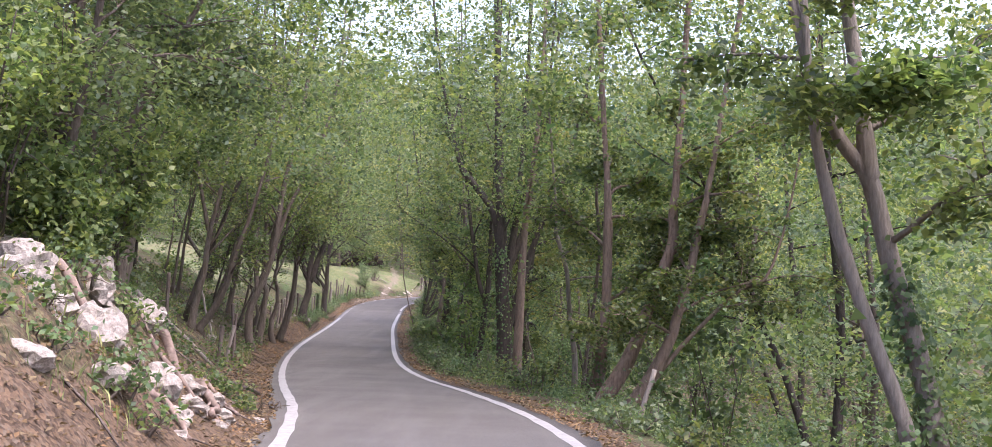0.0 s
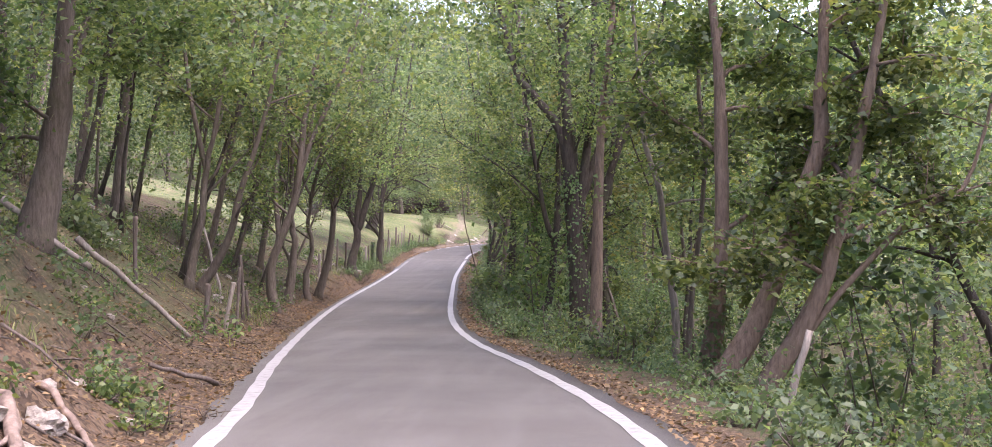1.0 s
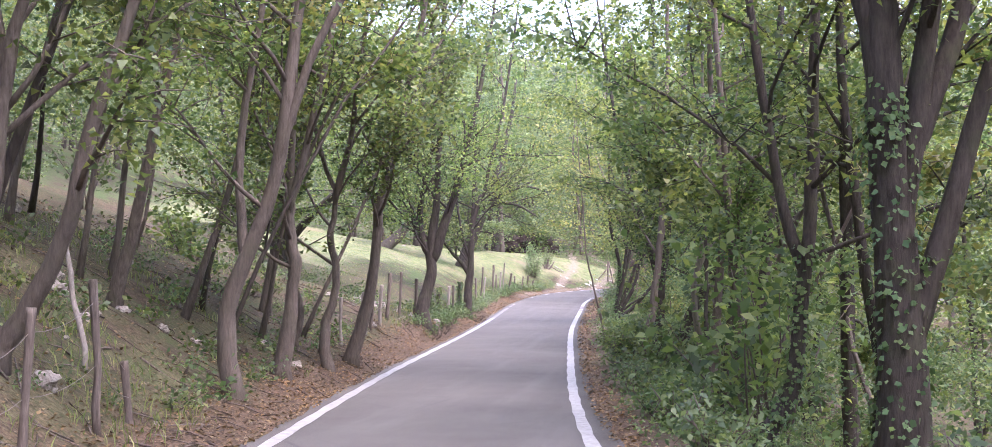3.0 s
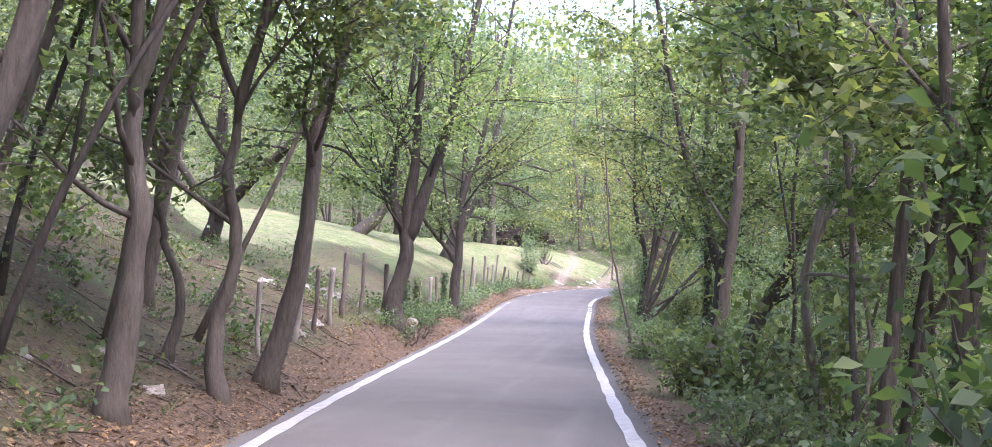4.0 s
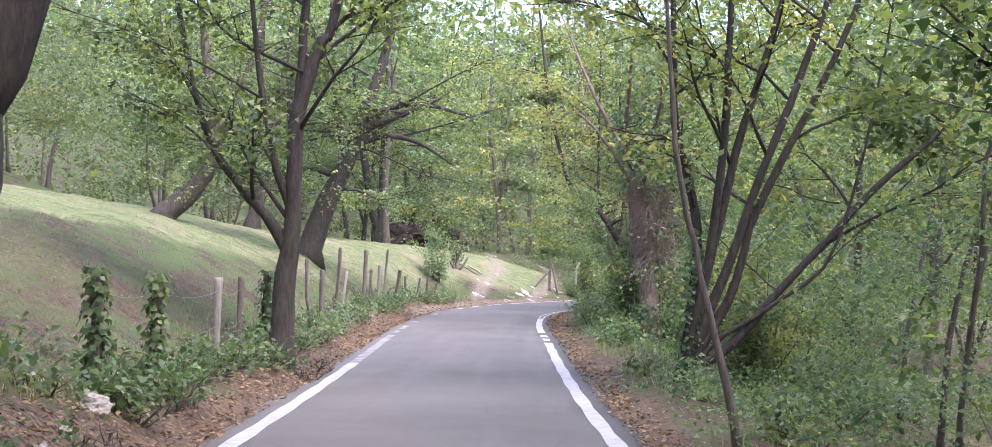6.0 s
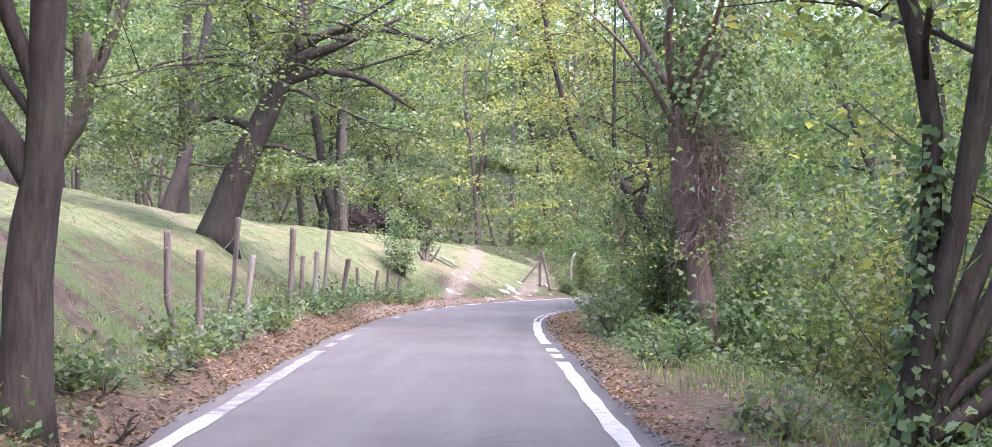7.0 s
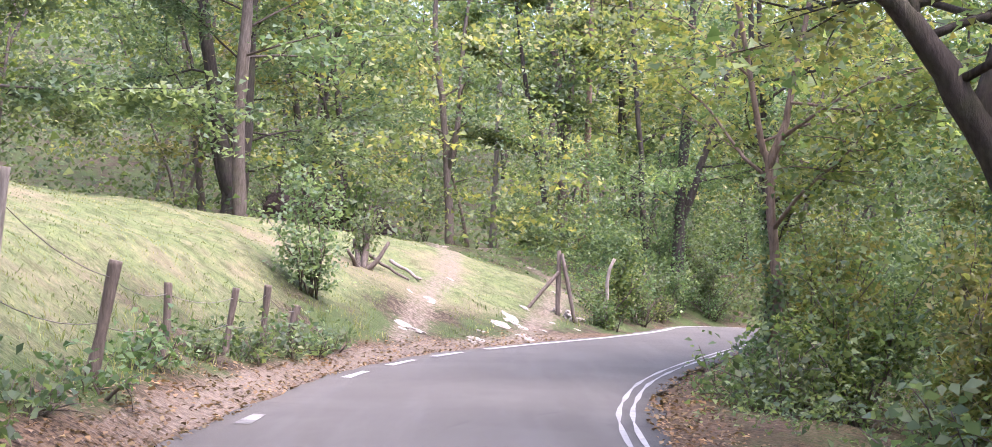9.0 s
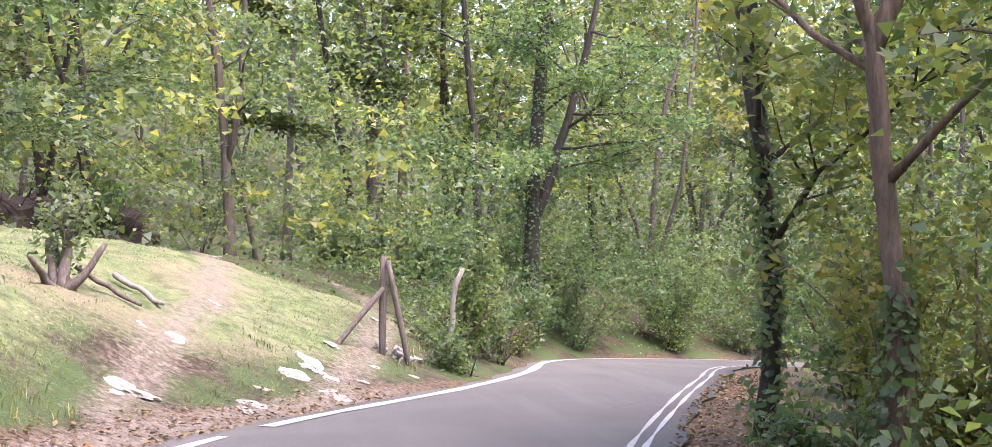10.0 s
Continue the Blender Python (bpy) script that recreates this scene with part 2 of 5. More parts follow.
class Tubes:
    """Round tapered limbs gathered in one mesh."""

    def __init__(self):
        self.v, self.f = [], []

    def add(self, pts, radii, sides=6, lumpy=0.0):
        pts = np.asarray(pts, float)
        n, start = len(pts), len(self.v)
        tan = np.gradient(pts, axis=0)
        tan /= np.linalg.norm(tan, axis=1, keepdims=True) + 1e-9
        ref = np.array([1.0, 0.0, 0.0]) if abs(tan[0][0]) < 0.8 else np.array([0.0, 1.0, 0.0])
        u = np.cross(tan, ref)
        u /= np.linalg.norm(u, axis=1, keepdims=True)
        w = np.cross(tan, u)
        ang = np.arange(sides) * 2 * math.pi / sides
        r = np.asarray(radii, float)[:, None] * (1 + lumpy * rng.uniform(-1, 1, (n, sides)))
        ring = pts[:, None] + r[..., None] * (np.cos(ang)[None, :, None] * u[:, None] + np.sin(ang)[None, :, None] * w[:, None])
        self.v.extend(map(tuple, ring.reshape(-1, 3).tolist()))
        for i in range(n - 1):
            a = start + i * sides
            self.f.extend((a + k, a + (k + 1) % sides, a + sides + (k + 1) % sides, a + sides + k) for k in range(sides))
        self.f.append(tuple(start + (n - 1) * sides + k for k in range(sides)))
        self.f.append(tuple(start + k for k in reversed(range(sides))))

    def mesh(self, name, material):
        return mesh_from(name, self.v, self.f, material)


# ---- the road's line ----
LEFT = [(-1.0, -30), (-1.1, -14), (-1.25, 0), (-1.45, 6), (-1.75, 12), (-2.45, 18), (-3.5, 24), (-4.48, 30), (-5.35, 36), (-6.1, 42), (-6.68, 48), (-7.1, 54),
        (-7.42, 60), (-7.7, 66), (-8.0, 72), (-8.3, 78), (-8.52, 84), (-8.5, 90), (-8.22, 94), (-7.6, 97.2), (-6.5, 99.9), (-4.6, 103.2), (-3.3, 106.2),
        (-2.2, 110), (-0.3, 113), (3.5, 115), (9, 115.8), (17, 115), (26, 111.3)]
RIGHT = [(2.4, -30), (2.2, -14), (1.85, 0), (1.6, 6), (1.25, 12), (0.72, 18), (-0.17, 24), (-1.25, 30), (-2.12, 36), (-2.77, 42), (-3.3, 48), (-3.77, 54),
         (-4.24, 60), (-4.65, 66), (-4.95, 72), (-5.2, 78), (-5.46, 84), (-5.45, 90), (-5.1, 93.2), (-4.6, 95.6), (-3.8, 98.1), (-2.25, 102.2), (-1.05, 105.2),
         (0.3, 108.6), (2.1, 111), (4.8, 112.2), (9.3, 112.7), (16, 112), (24.5, 108.3)]
ROAD_Z = [(-30, 1.1), (-14, 0.38), (0, -0.32), (6, -0.63), (12, -0.97), (18, -1.35), (24, -1.77), (30, -2.19), (36, -2.55), (42, -2.85), (48, -3.08), (54, -3.27),
          (60, -3.42), (66, -3.52), (72, -3.59), (78, -3.62), (84, -3.66), (90, -3.71), (94, -3.73), (97, -3.74), (100, -3.73), (104, -3.71), (107, -3.72),
          (110, -3.78), (112, -3.9), (114, -4.05), (118, -4.35), (124, -4.8), (133, -5.4)]


def smooth_line(pts, steps=8):
    p = np.array(pts, float)
    out = []
    for i in range(len(p) - 1):
        a, b, c, d = p[max(i - 1, 0)], p[i], p[i + 1], p[min(i + 2, len(p) - 1)]
        for t in np.arange(steps) / steps:
            out.append(0.5 * (2 * b + (c - a) * t + (2 * a - 5 * b + 4 * c - d) * t * t + (3 * b - a - 3 * c + d) * t**3))
    out.append(p[-1])
    return np.array(out)


EDGE_L, EDGE_R = smooth_line(LEFT), smooth_line(RIGHT)
ROADZ = smooth_line(ROAD_Z)[:, 1]
MID = (EDGE_L + EDGE_R) / 2
HALF = np.linalg.norm(EDGE_R - EDGE_L, axis=1) / 2
STATION = smooth_line(ROAD_Z)[:, 0]
ALONG = np.gradient(MID, axis=0)
ALONG /= np.linalg.norm(ALONG, axis=1, keepdims=True)
MID_SQUARED = (MID**2).sum(1)


def beside(x, y):
    """How far points lie off the asphalt (left, right), and the station and height of the road there."""
    x, y = np.atleast_1d(np.asarray(x, float)), np.atleast_1d(np.asarray(y, float))
    off, st, z = np.empty(x.shape), np.empty(x.shape), np.empty(x.shape)
    for a in range(0, len(x), 20000):
        q = np.stack([x[a:a + 20000], y[a:a + 20000]], 1)
        i = (MID_SQUARED - 2 * q @ MID.T).argmin(1)
        rel = q - MID[i]
        t = (rel * ALONG[i]).sum(1)
        side = ALONG[i][:, 0] * rel[:, 1] - ALONG[i][:, 1] * rel[:, 0]
        dist = np.linalg.norm(rel, axis=1)
        dist = np.where(np.abs(t) < 0.8, np.abs(side), dist)
        off[a:a + 20000] = np.where(side > 0, -1, 1) * dist
        near = np.clip(i + np.sign(t), 0, len(MID) - 1).astype(int)
        w = np.clip(np.abs(t) / (np.linalg.norm(MID[near] - MID[i], axis=1) + 1e-6), 0, 1)
        st[a:a + 20000] = STATION[i] * (1 - w) + STATION[near] * w
        z[a:a + 20000] = ROADZ[i] * (1 - w) + ROADZ[near] * w
    half = np.interp(st, STATION, HALF)
    return off, np.abs(off) - half - 0.3, st, z


PROFILE_AT = [0.0, 0.35, 1.0, 1.6, 2.5, 4.0, 6.0, 9.0, 14.0, 22.0, 40.0, 80.0, 400.0]
PROFILE_L = {
    -30: [0, 0.1, 0.55, 1.2, 2.0, 2.9, 3.7, 4.7, 6.2, 8.5, 14, 26, 60],
    14: [0, 0.12, 0.75, 1.5, 2.1, 2.9, 3.7, 4.7, 6.2, 8.5, 14, 26, 60],
    20: [0, 0.05, 0.35, 0.95, 1.6, 2.4, 3.2, 4.2, 5.8, 8.0, 13, 26, 60],
    28: [0, 0.04, 0.2, 0.65, 1.35, 2.3, 3.4, 4.9, 7.0, 10, 16, 28, 60],
    36: [0, 0.04, 0.22, 0.65, 1.35, 2.35, 3.5, 5.0, 7.0, 10, 16, 28, 60],
    43: [0, 0.12, 0.34, 0.65, 1.25, 2.15, 3.2, 4.6, 6.6, 9.6, 16, 28, 60],
    50: [0, 0.22, 0.5, 0.7, 1.1, 1.9, 2.9, 4.2, 6.0, 9.0, 15, 27, 60],
    56: [0, 0.4, 0.78, 1.0, 1.3, 1.85, 2.65, 3.8, 5.4, 8.2, 14, 26, 60],
    60: [0, 0.42, 0.78, 0.98, 1.25, 1.75, 2.5, 3.5, 4.9, 7.4, 13, 26, 60],
    64: [0, 0.2, 0.36, 0.58, 0.97, 1.65, 2.4, 3.2, 4.3, 7.8, 15, 28, 60],
    74: [0, 0.15, 0.38, 0.8, 1.4, 2.0, 2.5, 3.0, 3.8, 7.2, 14, 28, 60],
    88: [0, 0.2, 0.5, 0.95, 1.6, 2.1, 2.5, 3.0, 3.7, 6.8, 13, 26, 60],
    97: [0, 0.12, 0.35, 0.75, 1.4, 1.95, 2.25, 2.55, 2.9, 5.2, 11, 24, 60],
    103: [0, 0.08, 0.25, 0.5, 0.95, 1.55, 1.95, 2.1, 2.1, 1.9, 6, 20, 60],
    108: [0, 0.1, 0.35, 0.65, 1.0, 1.35, 1.75, 1.9, 2.0, 1.8, 5, 17, 60],
    133: [0, 0.08, 0.25, 0.5, 0.8, 1.2, 1.4, 1.4, 1.2, 1.2, 5, 16, 60],
}
PROFILE_R = {
    -30: [0, 0.0, -0.1, -0.5, -1.2, -2.2, -3.4, -4.8, -6.2, -8.0, -7, 7, 60],
    16: [0, 0.0, -0.1, -0.5, -1.2, -2.2, -3.4, -4.8, -6.2, -8.0, -7, 7, 60],
    23: [0, 0.02, 0.02, -0.12, -0.6, -1.7, -3.0, -4.6, -6.2, -8.0, -7, 7, 60],
    34: [0, 0.02, -0.05, -0.25, -0.65, -1.5, -2.7, -4.2, -6.0, -8.0, -7, 7, 60],
    52: [0, 0.02, 0.0, -0.15, -0.45, -1.1, -2.0, -3.3, -5.0, -7.0, -6, 7, 60],
    74: [0, 0.03, 0.02, -0.08, -0.28, -0.7, -1.3, -2.3, -3.6, -5.5, -5, 7, 60],
    133: [0, 0.05, 0.05, 0.0, -0.15, -0.4, -0.9, -1.7, -2.8, -4.5, -3, 7, 60],
}


def rough(x, y, f, ph):
    return np.sin(f * x + 1.7 * np.sin(0.63 * f * y + ph)) * np.sin(0.91 * f * y + 1.3 * np.sin(0.57 * f * x - ph) + ph)


def profile(table, e, st):
    keys = sorted(table)
    rows = np.array([np.interp(e, PROFILE_AT, table[k]) for k in keys])
    k = np.interp(st, keys, np.arange(len(keys)))
    lo = np.clip(np.floor(k).astype(int), 0, len(keys) - 2)
    w = k - lo
    w = w * w * (3 - 2 * w)
    idx = np.arange(len(e))
    return rows[lo, idx] * (1 - w) + rows[lo + 1, idx] * w


def ground(x, y):
    off, e, st, z = beside(x, y)
    x, y = np.atleast_1d(np.asarray(x, float)), np.atleast_1d(np.asarray(y, float))
    ep = np.maximum(e, 0)
    h = np.where(off < 0, profile(PROFILE_L, ep, st), profile(PROFILE_R, ep, st))
    amp = np.clip((ep - 0.3) / 2.5, 0, 1)
    bank = np.where((off < 0) & (st < 22), 1.0, 0.0) * np.clip((ep - 0.4) * 2, 0, 1) * np.clip((7 - ep) / 3, 0, 1)
    h = h + amp * (0.1 * rough(x, y, 0.8, 1) + 0.05 * rough(x, y, 2.3, 2)) + 0.02 * np.clip(ep * 3, 0, 1) * rough(x, y, 5, 3)
    h = h + bank * (0.16 * rough(x, y, 2.6, 4) + 0.12 * rough(x, y, 5.1, 5))
    # A low earth scarp across the upper meadow.
    scarp = np.where(off < 0, np.interp(st, [57, 61, 70, 75], [0, 1, 1, 0]), 0.0)
    lip = np.clip((ep - 7.2 - 0.35 * (st - 66) + 0.5 * np.sin(st * 1.1)) / 0.7, 0, 1)
    h = h + scarp * 0.55 * (lip - np.clip((ep - 4) / 9, 0, 1))
    far = np.clip((ep - 40) / 200, 0, 1)
    h = h + far * 14 * rough(x, y, 0.02, 6)
    return np.where(e < 0, z - 0.07, z - 0.025 + h)


def spot(x, y):
    return float(ground(x, y)[0])


def steps_out(lo, hi, step, reach, grow=1.22):
    core = list(np.arange(lo, hi + step / 2, step))
    a, d = [lo], step
    while a[-1] > -reach:
        d *= grow
        a.append(a[-1] - d)
    b, d = [hi], step
    while b[-1] < reach:
        d *= grow
        b.append(b[-1] + d)
    return np.array(a[:0:-1] + core + b[1:])


def build_ground():
    xs, ys = steps_out(-20, 8, 0.3, 600), steps_out(0, 124, 0.4, 700)
    gx, gy = np.meshgrid(xs, ys)
    x, y = gx.ravel(), gy.ravel()
    z = ground(x, y)
    w, n = len(xs), len(ys)
    i = (np.arange(n - 1)[:, None] * w + np.arange(w - 1)[None]).ravel()
    faces = np.stack([i, i + 1, i + 1 + w, i + w], 1)
    me = mesh_from("ground", np.stack([x, y, z], 1), faces.tolist(), SOIL)
    off, e, st, _ = beside(x, y)
    left = off < 0
    wob = 0.5 * rough(x, y, 1.1, 7)
    verge = np.clip(1.3 - (e + wob * 0.5) / np.where(left, np.interp(st, [0, 18, 30, 60, 90, 100, 104, 106], [1.6, 1.8, 1.5, 0.6, 0.8, 0.5, 0.3, 0.05]), np.interp(st, [0, 60, 80, 100], [0.45, 0.35, 0.5, 0.8])), 0, 1)
    wood = np.where(left, np.interp(st, [0, 40, 55, 70, 80], [0.5, 0.5, 0.5, 0.42, 0.1]), 0.5) + 0.15 * wob
    litter = np.maximum(verge, np.clip(wood, 0, 1))
    meadow = np.where(left, np.interp(st, [59, 67], [0, 1]), 0) * np.clip((e - np.interp(st, [56, 60, 64, 68, 72, 76, 80, 88], [5.6, 5.2, 4.6, 4.2, 3.5, 2.6, 1.6, 0.5]) + 1.1 * wob) / 2.0, 0, 1) * np.clip((np.interp(st, [55, 66, 95, 104, 107, 109], [13, 15, 18, 16, 9, -3]) - e + wob) / 2.0, 0, 1)
    bank = np.where(left, np.interp(st, [0, 40, 50, 56], [0.3, 0.38, 0.3, 0.12]), 0.2) * np.clip((e - 0.8) / 0.5, 0, 1)
    grass = np.clip(np.maximum(meadow, bank + 0.2 * wob), 0, 1)
    t1, t2 = track_offset(x, y)
    bare = np.clip(1.2 - np.abs(t1) / 0.5, 0, 1) + np.clip(1.2 - np.abs(t2) / 0.5, 0, 1)
    bare = np.clip(bare, 0, 1) * np.where(left & (e > -0.2), 1, 0) * np.clip((20 - e) / 4, 0, 1) * 0.6
    skirt = np.clip(1 - np.abs(e - 0.2) / 0.5, 0, 1) * np.interp(st, [84, 90, 102, 106], [0, 0.85, 0.85, 0]) * left
    col = me.color_attributes.new("cover", "FLOAT_COLOR", "POINT")
    edge = np.where(left, np.interp(st, [57, 61, 70, 75], [0, 1, 1, 0]), 0.0) * np.clip(1.3 - np.abs(e - 7.5 - 0.35 * (st - 66) + 0.5 * np.sin(st * 1.1)) / 0.6, 0, 1)
    grass = grass * (1 - 0.9 * edge)
    rgba = np.stack([litter, grass, np.maximum(bare, skirt), np.ones_like(e)], 1).astype(np.float32)
    col.data.foreach_set("color", rgba.ravel())
    tagged(new("ground", me), "leaf-strewn forest floor and mown meadow slope", "ground", kind="structure")


# The farm track that leaves the bend: its two wheel ruts as lines on the plan.
RUT_A = [(-8.0, 98.6), (-7.9, 100), (-7.8, 102), (-7.5, 104), (-7.6, 108), (-8.3, 113), (-9, 122), (-9.5, 130)]
RUT_B = [(-6.2, 101.4), (-5.5, 105.2), (-5.1, 107.5), (-5.5, 110.5), (-6.7, 114), (-7.5, 122), (-8, 130)]


def track_offset(x, y):
    return [x - np.interp(y, [p[1] for p in r], [p[0] for p in r]) + np.where(y < r[0][1], 999, 0) for r in (RUT_A, RUT_B)]


def strip(name, a, b, z, material, lift, label, category, cols=2, skirt=0.0):
    """A ribbon of road between two lines of the plan."""
    verts, faces = [], []
    for i in range(len(a)):
        for k in range(cols):
            t = k / (cols - 1)
            p = a[i] * (1 - t) + b[i] * t
            verts.append((p[0], p[1], z[i] + lift + (0.02 * (1 - (2 * t - 1) ** 2) if cols > 3 else 0)))
    for i in range(len(a) - 1):
        for k in range(cols - 1):
            p = i * cols + k
            faces.append((p, p + 1, p + 1 + cols, p + cols))
    if skirt:
        n = len(verts)
        for k in (0, cols - 1):
            base = len(verts)
            for i in range(len(a)):
                v = verts[i * cols + k]
                verts.append((v[0], v[1], v[2] - skirt))
            for i in range(len(a) - 1):
                q = (i * cols + k, (i + 1) * cols + k, base + i + 1, base + i)
                faces.append(q if k else q[::-1])
    ob = new(name, mesh_from(name, verts, faces, material))
    return tagged(ob, label, category, kind="structure")


def build_road():
    out = (EDGE_R - EDGE_L) / (2 * HALF[:, None])
    i = np.arange(len(MID))
    ragged = 0.05 * np.sin(i * 1.7) + 0.04 * np.sin(i * 0.61 + 1)
    strip("road", EDGE_L - out * (0.26 + ragged)[:, None], EDGE_R + out * (0.3 - ragged)[:, None], ROADZ, ASPHALT, 0.0,
          "narrow grey asphalt lane between white edge lines", "road", cols=9, skirt=0.1)

    def along(line, lo, hi, inward, width=0.15, shift=0.0, paint=PAINT):
        keep = np.linspace(lo, hi, max(3, int((hi - lo) / 0.7)))
        idx = np.interp(keep, STATION, i)
        at = lambda arr: np.stack([np.interp(idx, i, arr[:, k]) for k in range(2)], 1)
        p, o = at(line), at(out) * inward
        t = np.interp(idx, i, ROADZ)
        half = np.interp(idx, i, HALF)
        frac = width / 2 / half
        crown = 0.02 * (1 - (1 - frac) ** 2)
        w = (0.5 * width + 0.012 * np.sin(keep * 3.1))[:, None]
        strip("edge_line", p - o * (w - shift), p + o * (w + shift), t + crown, paint, 0.011, "worn white painted edge line on asphalt", "road marking")

    along(EDGE_L, -20, 72, 1)
    along(EDGE_L, 72, 79.2, 1, paint=PAINT_WORN)
    for a, b in LEFT_DASHES:
        along(EDGE_L, a, b, 1, 0.12, paint=PAINT_WORN if a < 94 else PAINT)
    along(EDGE_L, 99.5, 130, 1)
    along(EDGE_R, -20, 77.8, -1)
    for a, b in RIGHT_DASHES:
        along(EDGE_R, a, b, -1)
    along(EDGE_R, 81.2, 88.6, -1)
    # Past here the middle of the stripe has worn away.
    for shift in (-0.062, 0.062):
        along(EDGE_R, 88.6, 130, -1, 0.04, shift)


LEFT_DASHES = [(80.0, 80.9), (81.5, 83.1), (84.9, 85.4), (89.7, 90.4), (94.1, 95.0), (95.9, 96.9), (97.6, 98.7)]
RIGHT_DASHES = [(78.4, 79.1), (79.6, 80.3)]

build_ground()
build_road()


# ---- trees ----
def clear_of_road(p):
    """Leaves that passing traffic leaves alone."""
    off, e, st, z = beside(p[:, 0], p[:, 1])
    return (e > 0.15) | (p[:, 2] > z + 3.6 + 0.5 * np.sin(p[:, 1] * 1.3))


def wander(start, direction, length, n, wob, up=0.0):
    """A crooked line that keeps its general direction."""
    pts, d = [np.array(start, float)], np.array(direction, float)
    d /= np.linalg.norm(d)
    for _ in range(n):
        d = d + rng.normal(size=3) * wob + np.array([0, 0, up])
        d /= np.linalg.norm(d)
        pts.append(pts[-1] + d * length / n)
    return np.array(pts)


def along_twigs(twigs, pick, f):
    """Points at the shares f along the picked twigs."""
    lines = np.array([[t[0] + (t[-1] - t[0]) * s if len(t) < 3 else at_length(t, s)[0] for s in (0, 0.25, 0.5, 0.75, 1.0)] for t in twigs])
    k = np.clip(f, 0, 0.999) * 4
    i = k.astype(int)
    w = (k - i)[:, None]
    return lines[pick, i] * (1 - w) + lines[pick, i + 1] * w


def at_length(pts, f):
    k = f * (len(pts) - 1)
    i = min(int(k), len(pts) - 2)
    return pts[i] * (1 - k + i) + pts[i + 1] * (k - i), pts[i + 1] - pts[i]


def bent(bends, height, dy=0.0, wob=0.02, start=(0, 0, 0), down=0.35):
    """A stem that follows its bends (height, shift) and then runs on towards its top."""
    p = [(0.0, 0.0), *bends]
    if p[-1][0] < height - 0.3:
        (h0, d0), (h1, d1) = p[-2], p[-1]
        slope = max(-0.3, min(0.3, (d1 - d0) / max(0.3, abs(h1 - h0)))) * 0.75
        mid = (h1 + height) / 2
        p += [(mid, d1 + slope * (mid - h1)), (height, d1 + slope * 0.8 * (height - h1))]
    line = smooth_line(p, 4)
    n = len(line)
    sway = np.cumsum(rng.normal(size=(n, 2)) * wob, 0)
    sway -= np.linspace(0, 1, n)[:, None] * sway[-1]
    pts = np.stack([line[:, 1] + sway[:, 0], dy * line[:, 0] + sway[:, 1], line[:, 0]], 1)
    pts[0, 2] -= down
    return pts + np.array(start)


